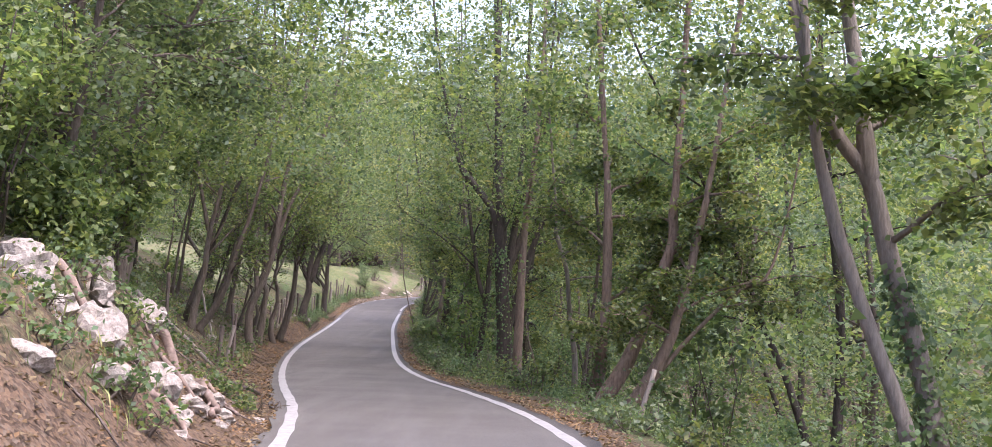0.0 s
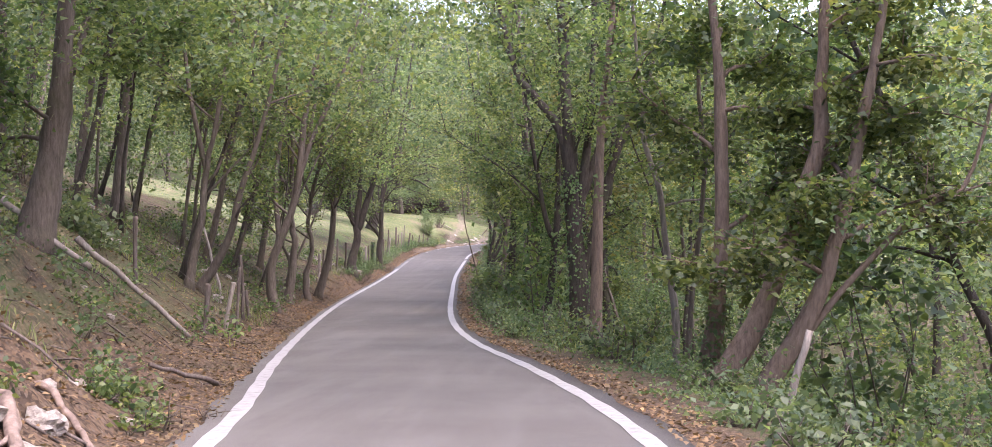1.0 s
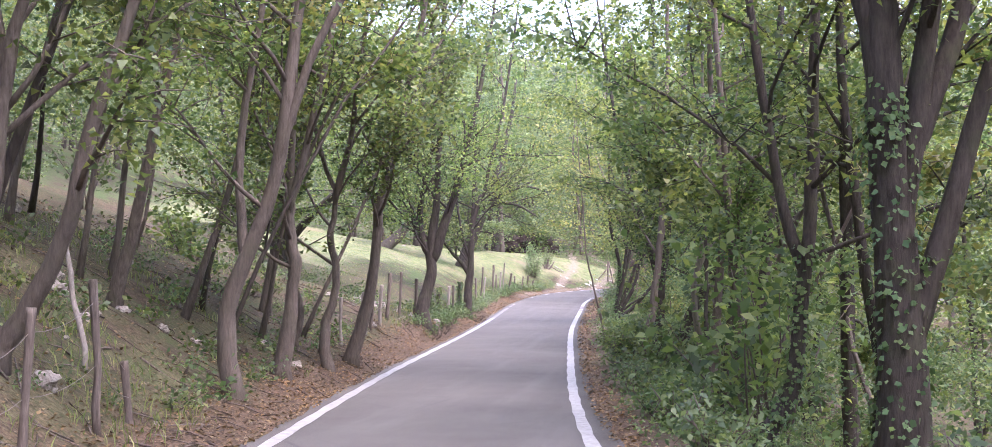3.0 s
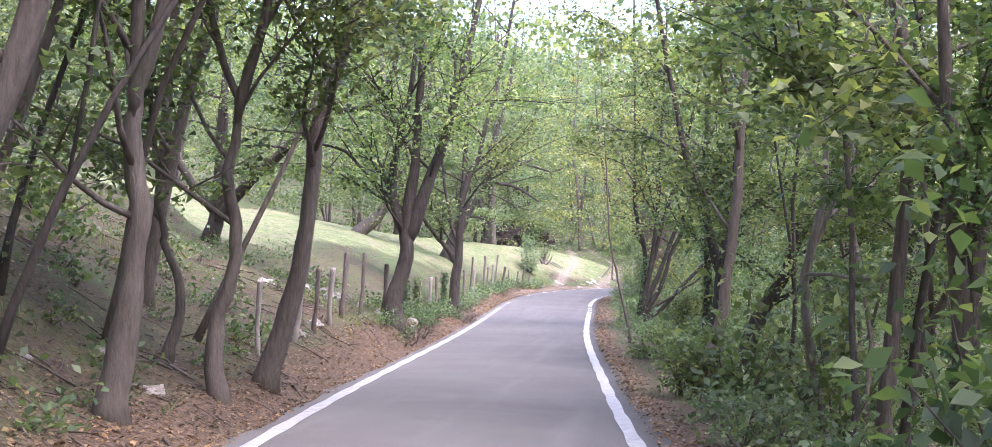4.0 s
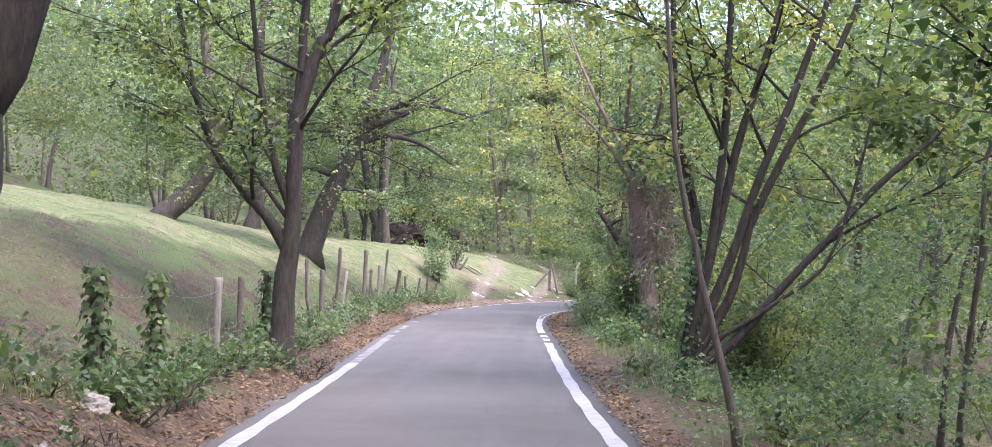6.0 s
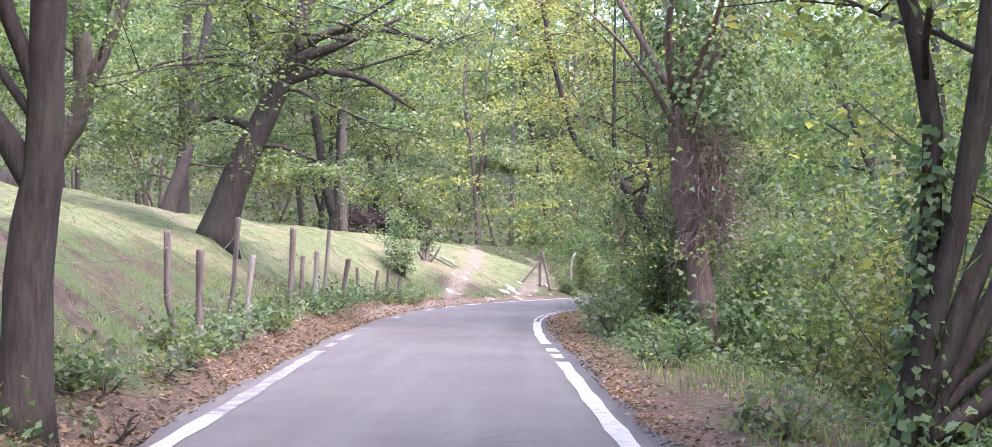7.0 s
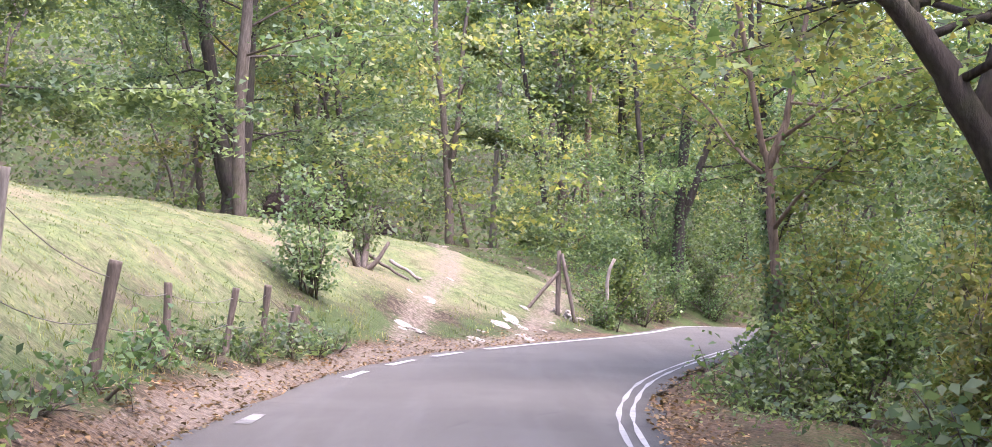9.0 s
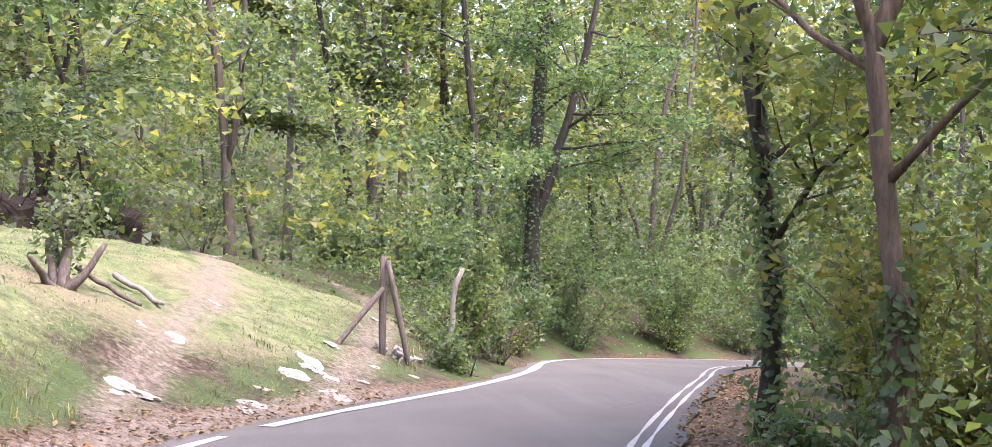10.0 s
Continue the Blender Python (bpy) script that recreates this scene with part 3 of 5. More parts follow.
def tree(x, y, r, height, lean=(0, 0), stems=(), low=3.0, limbs=7, reach=3.0, leaves=3000, leaf=0.12, bark_mat=None, leaf_mat=None, ivy=0.0,
         wob=0.06, label="slender roadside tree with grey-brown bark and green leaves", name="tree", world_place=True, favour=None, drop=0.35, fine=True, bends=None, rise=(0.15, 0.75)):
    """A tree: its stems with limbs in one mesh, its leaves in another, ivy in a third. stems: (height where it starts, lean x, lean y, share of the girth, height),
    or, for a tree with bends, (height where it starts, share of the girth, its bends)."""
    global rng
    rng = np.random.default_rng(abs(int(x * 917 + y * 131)) + int(height * 100) + int(r * 1e4))
    bark_mat, leaf_mat = bark_mat or BARK, leaf_mat or LEAF
    r = r if bends else 0.8 * r
    z = spot(x, y) if world_place else 0.0
    base = np.array([x, y, z])
    tubes, twigs, ivy_pts = Tubes(), [], []
    n = max(7, int(height / 0.9))
    if bends:
        main = bent(bends, height, lean[1], wob * 0.25, down=0.25)
    else:
        main = wander((0, 0, -0.35), (lean[0], lean[1], 1), height + 0.35, n, wob)
    lines = [(main, r, 1.0)]
    for h, share, turns in (stems if bends else ()):
        k = int(np.abs(main[:, 2] - h).argmin())
        line = bent(turns, max(turns[-1][0], min(height * 0.85 - h, turns[-1][0] + 5)) if turns[-1][0] > 1.5 else turns[-1][0], rng.uniform(-0.08, 0.12), wob * 0.25, main[k], 0.12)
        lines.append((line, r * share, max(0.3, 1 - h / height)))
    for h, lx, ly, share, top in (() if bends else stems):
        p, _ = at_length(main, min(0.98, h / height))
        line = wander(p - np.array([lx, ly, 1]) * 0.15, (lx, ly, 1), max(1.5, top - h), max(5, int((top - h) / 0.9)), wob)
        lines.append((line, r * share, max(0.3, 1 - h / height)))
    for line, rr, _ in lines:
        s = np.linspace(0, 1, len(line))
        rad = rr * (1 - 0.82 * s) * (1 + 0.06 * np.sin(s * 17))
        if line is main:
            rad = rad * (1 + 0.5 * np.exp(-s * height / 0.28) * (s < 0.4))
            rad[0] *= 1.1
        else:
            rad[0] *= 0.5
        tubes.add(line, rad, 10 if rr > 0.09 else 7, 0.06)
        count = max(2, int(limbs * (0.6 + 0.4 * rr / r)))
        for j in range(count):
            f0 = np.clip((low - line[0][2]) / max(0.5, line[-1][2] - line[0][2]), 0.05, 0.9)
            f = f0 + (0.98 - f0) * (j + rng.uniform(0.1, 0.9)) / count
            p, d = at_length(line, f)
            az = rng.uniform(0, 2 * math.pi)
            if favour is not None and rng.random() < 0.55:
                az = favour + rng.normal() * 0.7
            tilt = rng.uniform(*rise)
            length = reach * rng.uniform(0.6, 1.15) * (1.15 - 0.55 * f)
            limb = wander(p, (math.cos(az), math.sin(az), tilt), length, 6, 0.12, -0.02)
            if world_place and (~clear_of_road(limb[3:] + base)).any():
                continue
            lr = min(0.035, max(0.012, rr * (1 - 0.8 * f) * 0.5))
            tubes.add(limb if fine else limb[::2], np.linspace(lr, 0.006, len(limb if fine else limb[::2])), 5 if fine else 4)
            for _ in range(8 if fine else 5):
                g = rng.uniform(0.2, 1.0)
                q, dd = at_length(limb, g)
                side = wander(q, dd / np.linalg.norm(dd) + rng.normal(size=3) * (0.8, 0.8, 0.25), length * rng.uniform(0.25, 0.5), 4, 0.15, -0.04)
                if fine and lr > 0.012:
                    tubes.add(side[::2], np.linspace(max(0.006, lr * 0.4), 0.004, 3), 3)
                twigs.append(side)
            twigs.append(limb[2:])
        if ivy and line is main:
            m = int(2600 * ivy)
            k = rng.uniform(0, min(1.0, ivy), m) ** 0.9
            for kk in k:
                p, d = at_length(line, kk * 0.95)
                rr2 = rr * (1 - 0.82 * kk) + abs(rng.normal()) * 0.06 * (1 + math.sin(kk * 23) * 0.6)
                a = rng.uniform(0, 2 * math.pi)
                ivy_pts.append((p[0] + rr2 * math.cos(a), p[1] + rr2 * math.sin(a), max(0.02, p[2] + rng.normal() * 0.1), math.cos(a), math.sin(a)))
    root = holder(name, x, y, z, label, "tree")
    part("trunk", tubes.mesh("trunk", bark_mat), root)
    if leaves:
        corners = 3 if leaf > 0.115 else 4
        leaves = int(leaves * (1.7 if leaf > 0.15 else 1.15 if corners == 3 else 1.0))
        lens = np.array([np.linalg.norm(np.diff(t, axis=0), axis=1).sum() for t in twigs])
        pick = rng.choice(len(twigs), leaves, p=lens / lens.sum())
        f = rng.uniform(0.05, 1.0, leaves)
        pts = along_twigs(twigs, pick, f)
        pts += rng.normal(size=(leaves, 3)) * (0.09 + leaf * (0.5 if fine else 1.1)) * np.array([1, 1, 0.35])
        pts[:, 2] -= np.abs(rng.normal(size=leaves)) * drop * 0.4
        if world_place:
            keep = clear_of_road(pts + base) & (pts[:, 2] > 0.1)
            pts = pts[keep]
        nr = rng.normal(size=(len(pts), 3)) * np.array([0.55, 0.55, 0.3]) + np.array([0, 0, 0.8])
        part("crown", leaf_mesh("crown", pts, nr, leaf * rng.uniform(0.65, 1.25, len(pts)), leaf_mat, 0.75 if corners == 3 else 0.62, corners), root)
    if ivy_pts:
        ip = np.array(ivy_pts)
        nr = np.stack([ip[:, 3], ip[:, 4], np.full(len(ip), 0.5)], 1) + rng.normal(size=(len(ip), 3)) * 0.35
        part("ivy", leaf_mesh("ivy", ip[:, :3], nr, 0.06 * rng.uniform(0.6, 1.4, len(ip)), IVY, 0.85), root, "climbing ivy")
    return root


def shrub(x, y, size, height, leaves, leaf, leaf_mat=None, label="green shrub on the verge", name="shrub", world_place=True, stems=6, category="shrub"):
    global rng
    rng = np.random.default_rng(abs(int(x * 613 + y * 171)) + int(height * 100) + leaves)
    z = spot(x, y) if world_place else 0.0
    tubes, twigs = Tubes(), []
    for _ in range(stems):
        az = rng.uniform(0, 2 * math.pi)
        line = wander((rng.normal() * 0.06, rng.normal() * 0.06, -0.1), (math.cos(az) * size / height * 0.7, math.sin(az) * size / height * 0.7, 1), height * rng.uniform(0.6, 1.0), 6, 0.12)
        tubes.add(line[::2], np.linspace(0.018, 0.005, len(line[::2])), 4)
        for _ in range(6):
            p, d = at_length(line, rng.uniform(0.2, 1))
            s = wander(p, d / np.linalg.norm(d) + rng.normal(size=3) * 0.9, size * rng.uniform(0.25, 0.55), 4, 0.15)
            if world_place:
                tubes.add(s[::2], np.linspace(0.007, 0.003, 3), 3)
            twigs.append(s)
    pts = along_twigs(twigs, rng.integers(0, len(twigs), leaves), rng.uniform(0.1, 1, leaves))
    pts += rng.normal(size=(leaves, 3)) * (0.07 + leaf * 0.5)
    if world_place:
        pts = pts[clear_of_road(pts + np.array([x, y, z])) & (pts[:, 2] > 0.03)]
    else:
        pts[:, 2] = np.abs(pts[:, 2]) + 0.02
    root = holder(name, x, y, z, label, category)
    part("stem", tubes.mesh("stem", BARK), root)
    nr = rng.normal(size=(len(pts), 3)) * np.array([0.6, 0.6, 0.35]) + np.array([0, 0, 0.75])
    part("foliage", leaf_mesh("foliage", pts, nr, leaf * rng.uniform(0.6, 1.25, len(pts)), leaf_mat or LEAF), root)
    return root


LEANING = "slender tree leaning over the lane, grey-brown bark"
UP = (0.45, 1.5)
# Left of the lane: x, y, girth, height, bends of the trunk (height, shift), more stems, options.
LEFT_TREES = [
    (-6.85, 24.7, 0.25, 13, [(0.8, 0.19), (1.65, 0.37), (2.74, 0.52)], [], dict(low=3.4, leaves=7000, leaf=0.13, label="thick old trunk on the wooded bank")),
    (-7.56, 34.4, 0.1, 13, [(0.7, 0.12), (1.5, 0.31), (2.5, 0.43), (4.0, 0.74)], [(2.6, 0.6, [(1.2, -0.3), (3.0, -0.5)])], dict(low=4, rise=UP, label=LEANING)),
    (-7.46, 34.8, 0.105, 14, [(0.54, 0.36), (1.23, 0.72), (2.15, 0.96), (3.9, 1.51)], [], dict(low=4.5, rise=UP, label=LEANING)),
    (-10.0, 37.1, 0.14, 14, [(3.0, 0.3), (6.0, 0.7)], [], dict(low=3.5, rise=UP)),
    (-9.0, 30.5, 0.1, 12, [(1.5, 0.15), (4.0, 0.55)], [(1.2, 0.8, [(2.0, 0.6), (4.5, 1.5)])], dict(low=4, rise=UP)),
    (-9.1, 41.0, 0.1, 13, [(1.2, 0.4), (3.0, 0.8), (5.0, 1.3)], [], dict(low=4, rise=UP, label=LEANING)),
    (-6.98, 40.0, 0.125, 14, [(1.1, -0.08), (2.4, 0.39), (3.8, 0.68), (5.0, 0.78), (6.8, 1.18)], [(2.9, 0.6, [(1.5, 0.45), (3.6, 1.4)]), (1.6, 0.55, [(1.5, -0.1), (4.0, 0.2)])],
     dict(low=3.6, rise=UP, label="bent many-branched tree at the edge of the lane")),
    (-7.37, 43.3, 0.13, 14, [(0.85, 0.14), (1.6, 0.17), (2.3, 0.1), (3.4, 0.12)], [(2.6, 0.55, [(1.0, 0.25), (3.5, 0.8)])], dict(low=3.8, rise=UP, label="stout upright tree at the edge of the wood")),
    (-7.3, 45.9, 0.095, 12, [(0.68, -0.08), (1.13, 0.07), (1.78, 0.12), (2.3, 0.0), (2.95, 0.05), (3.9, -0.25)], [(2.9, 0.7, [(1.0, 0.3), (2.4, 0.5)])],
     dict(low=3.6, rise=UP, label="crooked slender tree beside the lane")),
    (-8.12, 46.5, 0.06, 12, [(0.68, 0.15), (1.2, -0.03), (1.5, -0.09), (2.4, -0.22), (4.1, -0.27)], [], dict(low=4, rise=UP, label="thin wavy stem at the edge of the wood")),
    (-7.38, 47.6, 0.13, 13, [(0.88, 0.27), (1.83, 0.47), (2.78, 0.59), (3.5, 0.76), (4.4, 0.96)], [], dict(low=3.6, rise=UP, label=LEANING)),
    (-9.6, 49.5, 0.11, 13, [(1.5, 0.3), (4.0, 0.9)], [(1.0, 0.8, [(2.0, 0.1), (5.0, 0.3)])], dict(low=3.5, rise=UP)),
    (-13.1, 62.0, 0.2, 10, [(0.7, 0.2), (2.4, 0.26), (3.4, 0.28)], [(0.5, 0.75, [(0.4, 0.3), (1.2, 1.1), (1.9, 1.85), (2.5, 2.6), (3.0, 3.9)]), (0.6, 0.6, [(0.8, -0.7), (2.4, -1.6)])],
     dict(low=2.3, limbs=9, reach=3.4, leaves=9000, label="spreading tree with long crooked limbs at the meadow's edge", bark_mat="dark")),
    (-8.12, 58.9, 0.2, 12, [(0.58, 0.03), (1.36, 0.26), (2.05, 0.23), (3.1, 0.33), (4.3, 0.37)], [(1.9, 0.6, [(0.5, -0.2), (1.1, -0.25), (2.3, -0.03)]), (1.75, 0.75, [(1.3, 0.42), (2.4, 0.76)]), (2.3, 0.22, [(0.5, -0.6), (1.2, -1.3), (1.7, -2.4)])],
     dict(low=2.9, limbs=10, reach=3.4, leaves=9000, bark_mat="dark", rise=UP, label="dark three-stemmed tree by the fence")),
    (-8.6, 69.7, 0.15, 11, [(1.25, 0.07), (1.9, 0.18), (3.25, 0.23), (4.2, 0.5), (4.6, 0.66)], [(1.5, 0.6, [(0.5, -0.31), (0.83, -0.61), (1.74, -1.18)]), (2.1, 0.6, [(1.67, 0.08), (2.6, 0.11)]), (2.0, 0.4, [(0.9, -0.3), (2.2, -0.5)])],
     dict(low=2.3, limbs=8, leaves=8000, bark_mat="dark", rise=UP, label="forked tree growing in the fence line")),
    (-15.1, 85.5, 0.27, 9, [(0.7, 0.88), (1.5, 1.35), (2.65, 1.32), (4.3, 1.12)], [(1.8, 0.5, [(1.0, 0.5), (2.5, 1.0)])], dict(low=2.3, limbs=9, reach=3.6, leaves=9000, rise=(0.0, 0.8), label="old leaning tree on the meadow")),
    (-11.4, 85.7, 0.3, 9, [(1.4, 0.5), (2.65, 1.05), (3.6, 1.3), (4.6, 1.75)],
     [(2.63, 0.55, [(0.56, -0.2), (0.95, -0.3), (2.2, -0.4)]), (2.8, 0.6, [(0.48, 0.47), (0.7, 1.13), (1.2, 2.2)]), (2.9, 0.4, [(0.2, 0.8), (0.05, 1.6), (-0.5, 2.5)]), (2.1, 0.34, [(0.2, -0.86), (-0.2, -1.4)]), (1.7, 0.25, [(0.0, 0.6), (-0.25, 1.2)]), (3.3, 0.4, [(0.5, 0.9), (0.5, 1.9), (0.2, 2.9)])],
     dict(low=2.5, limbs=7, reach=3.4, leaves=9000, bark_mat="dark", rise=(-0.1, 0.6), label="old spreading tree with bare crooked limbs on the meadow")),
    (-13.5, 113.5, 0.3, 13, [(2.0, 0.2), (5.0, 0.3)], [(0.8, 0.8, [(2.0, -0.5), (5.0, -1.0)])], dict(low=2.0, limbs=14, reach=4.8, leaves=13000, leaf=0.17, leaf_mat="blue", bark_mat="dark", rise=(-0.2, 0.6))),
    (-17.5, 106.0, 0.28, 13, [(3.0, 0.1)], [], dict(low=1.7, limbs=14, reach=4.8, leaves=13000, leaf=0.17, leaf_mat="blue", bark_mat="dark", rise=(-0.2, 0.6))),
    (-16.0, 99.0, 0.24, 12, [(1.5, 0.5), (4.0, 0.9)], [], dict(low=2.2, limbs=12, reach=4.4, leaves=11000, leaf=0.16, leaf_mat="blue", bark_mat="dark", rise=(-0.3, 0.5))),
]
# Right of the lane.
RIGHT_TREES = [
    (4.1, 11.4, 0.12, 11, [(1.3, -0.13), (1.86, -0.2), (2.5, -0.38), (3.03, -0.55), (3.67, -0.73), (4.05, -1.01), (4.6, -1.24), (5.05, -1.4)], [(3.67, 0.75, [(0.48, -0.07), (1.28, -0.22), (2.5, -0.4)])],
     dict(low=4.2, wob=0.02, limbs=5, reach=1.7, leaves=5000, leaf=0.1, ivy=0.36, bark_mat="pale", label="pale forked tree wrapped in ivy")),
    (3.95, 11.25, 0.088, 11, [(1.3, -0.22), (2.43, -0.63), (3.27, -0.92), (4.06, -1.1), (4.7, -1.17)], [], dict(low=4.4, wob=0.02, limbs=4, reach=1.5, leaves=3000, leaf=0.1, ivy=0.15, bark_mat="pale", label="leaning pale trunk beside its ivy-clad twin")),
    (2.02, 24.0, 0.13, 12, [(0.9, 0.12), (1.8, 0.21), (2.9, 0.25), (4.0, 0.21), (4.8, 0.13)], [], dict(low=1.9, wob=0.03, limbs=9, reach=1.9, leaves=5500, leaf=0.11, bark_mat="warm", ivy=0.15, label="warm brown trunk with leafy sprouts on the verge")),
    (2.0, 22.7, 0.145, 11, [(0.8, 0.5), (1.6, 0.79), (2.8, 1.15), (3.6, 1.22), (4.6, 1.29)], [], dict(low=1.6, limbs=9, reach=1.7, leaves=5000, leaf=0.11, bark_mat="warm", label="leaning brown trunk with sprouting leaves")),
    (2.39, 22.4, 0.12, 11, [(0.86, 0.5), (1.8, 0.85), (2.3, 0.99), (3.7, 1.27), (4.4, 1.41)], [(0.4, 0.42, [(0.95, 0.75), (1.9, 1.69), (2.4, 2.28)])], dict(low=2.0, limbs=8, reach=1.7, leaves=4500, leaf=0.11, bark_mat="warm", label="leaning brown trunk with a low straight bough")),
    (1.98, 26.9, 0.065, 10, [(1.3, -0.12), (2.6, -0.3), (3.55, -0.52), (4.3, -0.61)], [], dict(low=3.0, leaves=2500, leaf=0.11, bark_mat="pale")),
    (0.8, 31.0, 0.115, 14, [(2.1, 0.05), (3.8, 0.11), (5.5, 0.29), (6.6, 0.35)], [], dict(low=4.4, wob=0.02, limbs=5, leaves=3500, bark_mat="warm", label="straight slim brown trunk on the verge")),
    (0.59, 35.7, 0.25, 14, [(1.44, -0.02), (3.36, -0.15), (3.93, -0.2), (6.3, -0.33)],
     [(3.7, 0.5, [(1.05, -0.2), (1.92, -0.84), (2.5, -1.19)]), (2.6, 0.5, [(1.4, 0.2), (2.6, 0.33), (3.6, 0.38)]), (2.9, 0.5, [(1.25, 0.5), (2.7, 0.8)]), (1.6, 0.5, [(1.2, 0.35), (2.9, 0.85), (4.0, 1.4)])],
     dict(low=4.2, wob=0.03, limbs=6, leaves=7000, bark_mat="dark", ivy=0.42, rise=UP, label="dark many-stemmed tree with ivy on its trunk")),
    (-0.5, 38.7, 0.11, 13, [(0.8, 0.37), (2.45, 0.55), (3.65, 0.6), (6.0, 0.65)], [(2.2, 0.7, [(1.0, -0.3), (3.0, -0.6)])], dict(low=3.4, leaves=5000, bark_mat="dark", ivy=0.3, rise=UP)),
    (0.9, 39.8, 0.12, 13, [(2.0, 0.2), (5.0, 0.5)], [(1.5, 0.7, [(2.0, -0.3), (4.0, -0.5)])], dict(low=3.4, leaves=5000, bark_mat="dark", ivy=0.4, rise=UP)),
    (-0.5, 43.6, 0.105, 12, [(1.3, -0.04), (2.65, -0.14), (3.94, -0.24)], [], dict(low=3.2, leaves=4500, rise=UP, ivy=0.2)),
    (-0.15, 45.5, 0.13, 13, [(1.9, 0.09), (3.1, 0.22), (4.4, 0.31)], [], dict(low=3.4, leaves=4500, bark_mat="dark", rise=UP)),
    (-0.86, 45.2, 0.08, 13, [(2.0, 0.12), (3.5, 0.19), (5.1, 0.0), (7.0, -0.06)], [], dict(low=4.2, leaves=4000, rise=UP)),
    (-0.72, 50.0, 0.085, 11, [(0.8, -0.17), (1.76, -0.31), (2.4, -0.35), (3.4, -0.16), (4.8, -0.19)], [(2.5, 0.5, [(1.0, 0.4), (2.2, 0.6)])], dict(low=3.5, leaves=3500, bark_mat="pale", label="pale crooked thin trunk")),
    (-2.2, 53.5, 0.115, 13, [(0.8, 0.26), (1.75, 0.38), (3.0, 0.5), (4.6, 0.55), (6.1, 0.57)], [], dict(low=3.8, leaves=4500, rise=UP, label="brown trunk bowing out at the verge")),
    (-1.88, 57.2, 0.16, 13, [(1.04, 0.06), (1.95, 0.05), (2.6, 0.19), (3.5, 0.25), (4.5, 0.39)], [(1.9, 0.7, [(0.35, -0.13), (1.4, -0.41), (2.45, -0.76)])],
     dict(low=3.4, leaves=6500, bark_mat="dark", ivy=0.12, rise=UP, label="dark forked trunk on the verge")),
    (-1.3, 58.6, 0.17, 12, [(1.2, 0.4), (2.0, 0.85), (2.9, 1.2), (3.8, 1.8)], [(1.5, 0.4, [(0.5, 0.8), (1.4, 1.9)])], dict(low=3.0, leaves=4000, bark_mat="dark", label="dark trunk leaning deep into the wood")),
    (-1.87, 61.3, 0.12, 13, [(1.56, -0.01), (4.2, -0.07)], [], dict(low=3.8, leaves=4000, bark_mat="dark", ivy=1.0, label="upright trunk clad in dark ivy")),
    (1.4, 56.0, 0.16, 14, [(3.0, 0.0)], [(2.0, 0.6, [(2.0, 0.4), (4.0, 0.7)])], dict(low=3.0, leaves=5000, bark_mat="dark", ivy=0.4)),
    (1.5, 46.0, 0.16, 14, [(3.0, -0.1)], [], dict(low=3.0, leaves=5000, bark_mat="dark")),
    (0.6, 63.5, 0.1, 12, [(1.5, 0.2), (4.0, 0.3)], [(0.6, 0.8, [(1.5, 0.5), (3.5, 1.0)])], dict(low=2.8, leaves=4500, bark_mat="dark")),
    (-3.45, 63.6, 0.035, 7, [(1.2, -0.3), (2.2, -0.55), (3.6, -0.7)], [], dict(low=3.4, limbs=4, reach=1.0, leaves=700, leaf=0.1, label="thin grey pole leaning at the verge", name="sapling")),
    (-3.5, 69.3, 0.085, 12, [(0.95, 0.14), (2.0, 0.21), (3.3, -0.05), (4.8, -0.12)],
     [(0.15, 0.9, [(1.27, 0.22), (3.2, 0.42), (4.8, 0.48)]), (0.15, 0.9, [(1.2, 0.3), (2.8, 0.65), (4.3, 1.04)]), (0.15, 0.9, [(1.28, 0.53), (3.0, 1.13), (4.8, 1.74)]), (0.1, 0.9, [(0.9, 0.6), (2.3, 1.1), (4.7, 2.2)]),
      (0.1, 0.85, [(0.4, 0.65), (1.15, 1.25), (2.4, 2.4), (3.7, 3.6)]), (0.1, 0.5, [(0.5, 0.5), (0.9, 1.1), (1.7, 1.9)])],
     dict(low=2.8, limbs=7, leaves=7000, leaf=0.11, leaf_mat="yellow", bark_mat="dark", ivy=0.3, rise=UP, label="hazel-like clump of fanning dark stems, yellow-green leaves", favour=3.1)),
    (-2.6, 87.8, 0.14, 9, [(1.4, -0.3), (2.06, -0.62), (2.8, -1.05), (3.4, -1.48), (4.1, -2.2)], [(2.7, 0.65, [(0.5, 0.1), (1.2, 0.22), (2.5, 0.15)]), (3.3, 0.4, [(0.8, -0.1), (2.0, -0.1)])],
     dict(low=3.4, limbs=8, leaves=7000, leaf=0.12, bark_mat="dark", leaf_mat="yellow", ivy=0.25, label="dark trunk leaning out over the lane")),
    (-3.42, 94.5, 0.08, 10, [(1.0, 0.05), (1.8, -0.07), (2.57, -0.13), (3.2, -0.3)], [(2.5, 0.7, [(0.47, 0.2), (0.83, 0.23), (2.0, 0.4)])],
     dict(low=2.6, limbs=9, leaves=6500, leaf=0.12, leaf_mat="yellow", ivy=0.2, bark_mat="warm", rise=(0.0, 0.8), label="slim forked tree at the inside of the bend")),
    (-2.75, 98.2, 0.085, 11, [(1.2, 0.06), (2.2, -0.05), (4.0, -0.12)], [(2.2, 0.8, [(1.0, -0.2), (2.5, -0.3)])], dict(low=2.0, leaves=5500, leaf=0.11, leaf_mat="yellow", ivy=0.6, bark_mat="dark")),
    (-1.8, 92.0, 0.1, 12, [(3.0, 0.1)], [], dict(low=2.0, leaves=6500, leaf=0.13, ivy=0.5)),
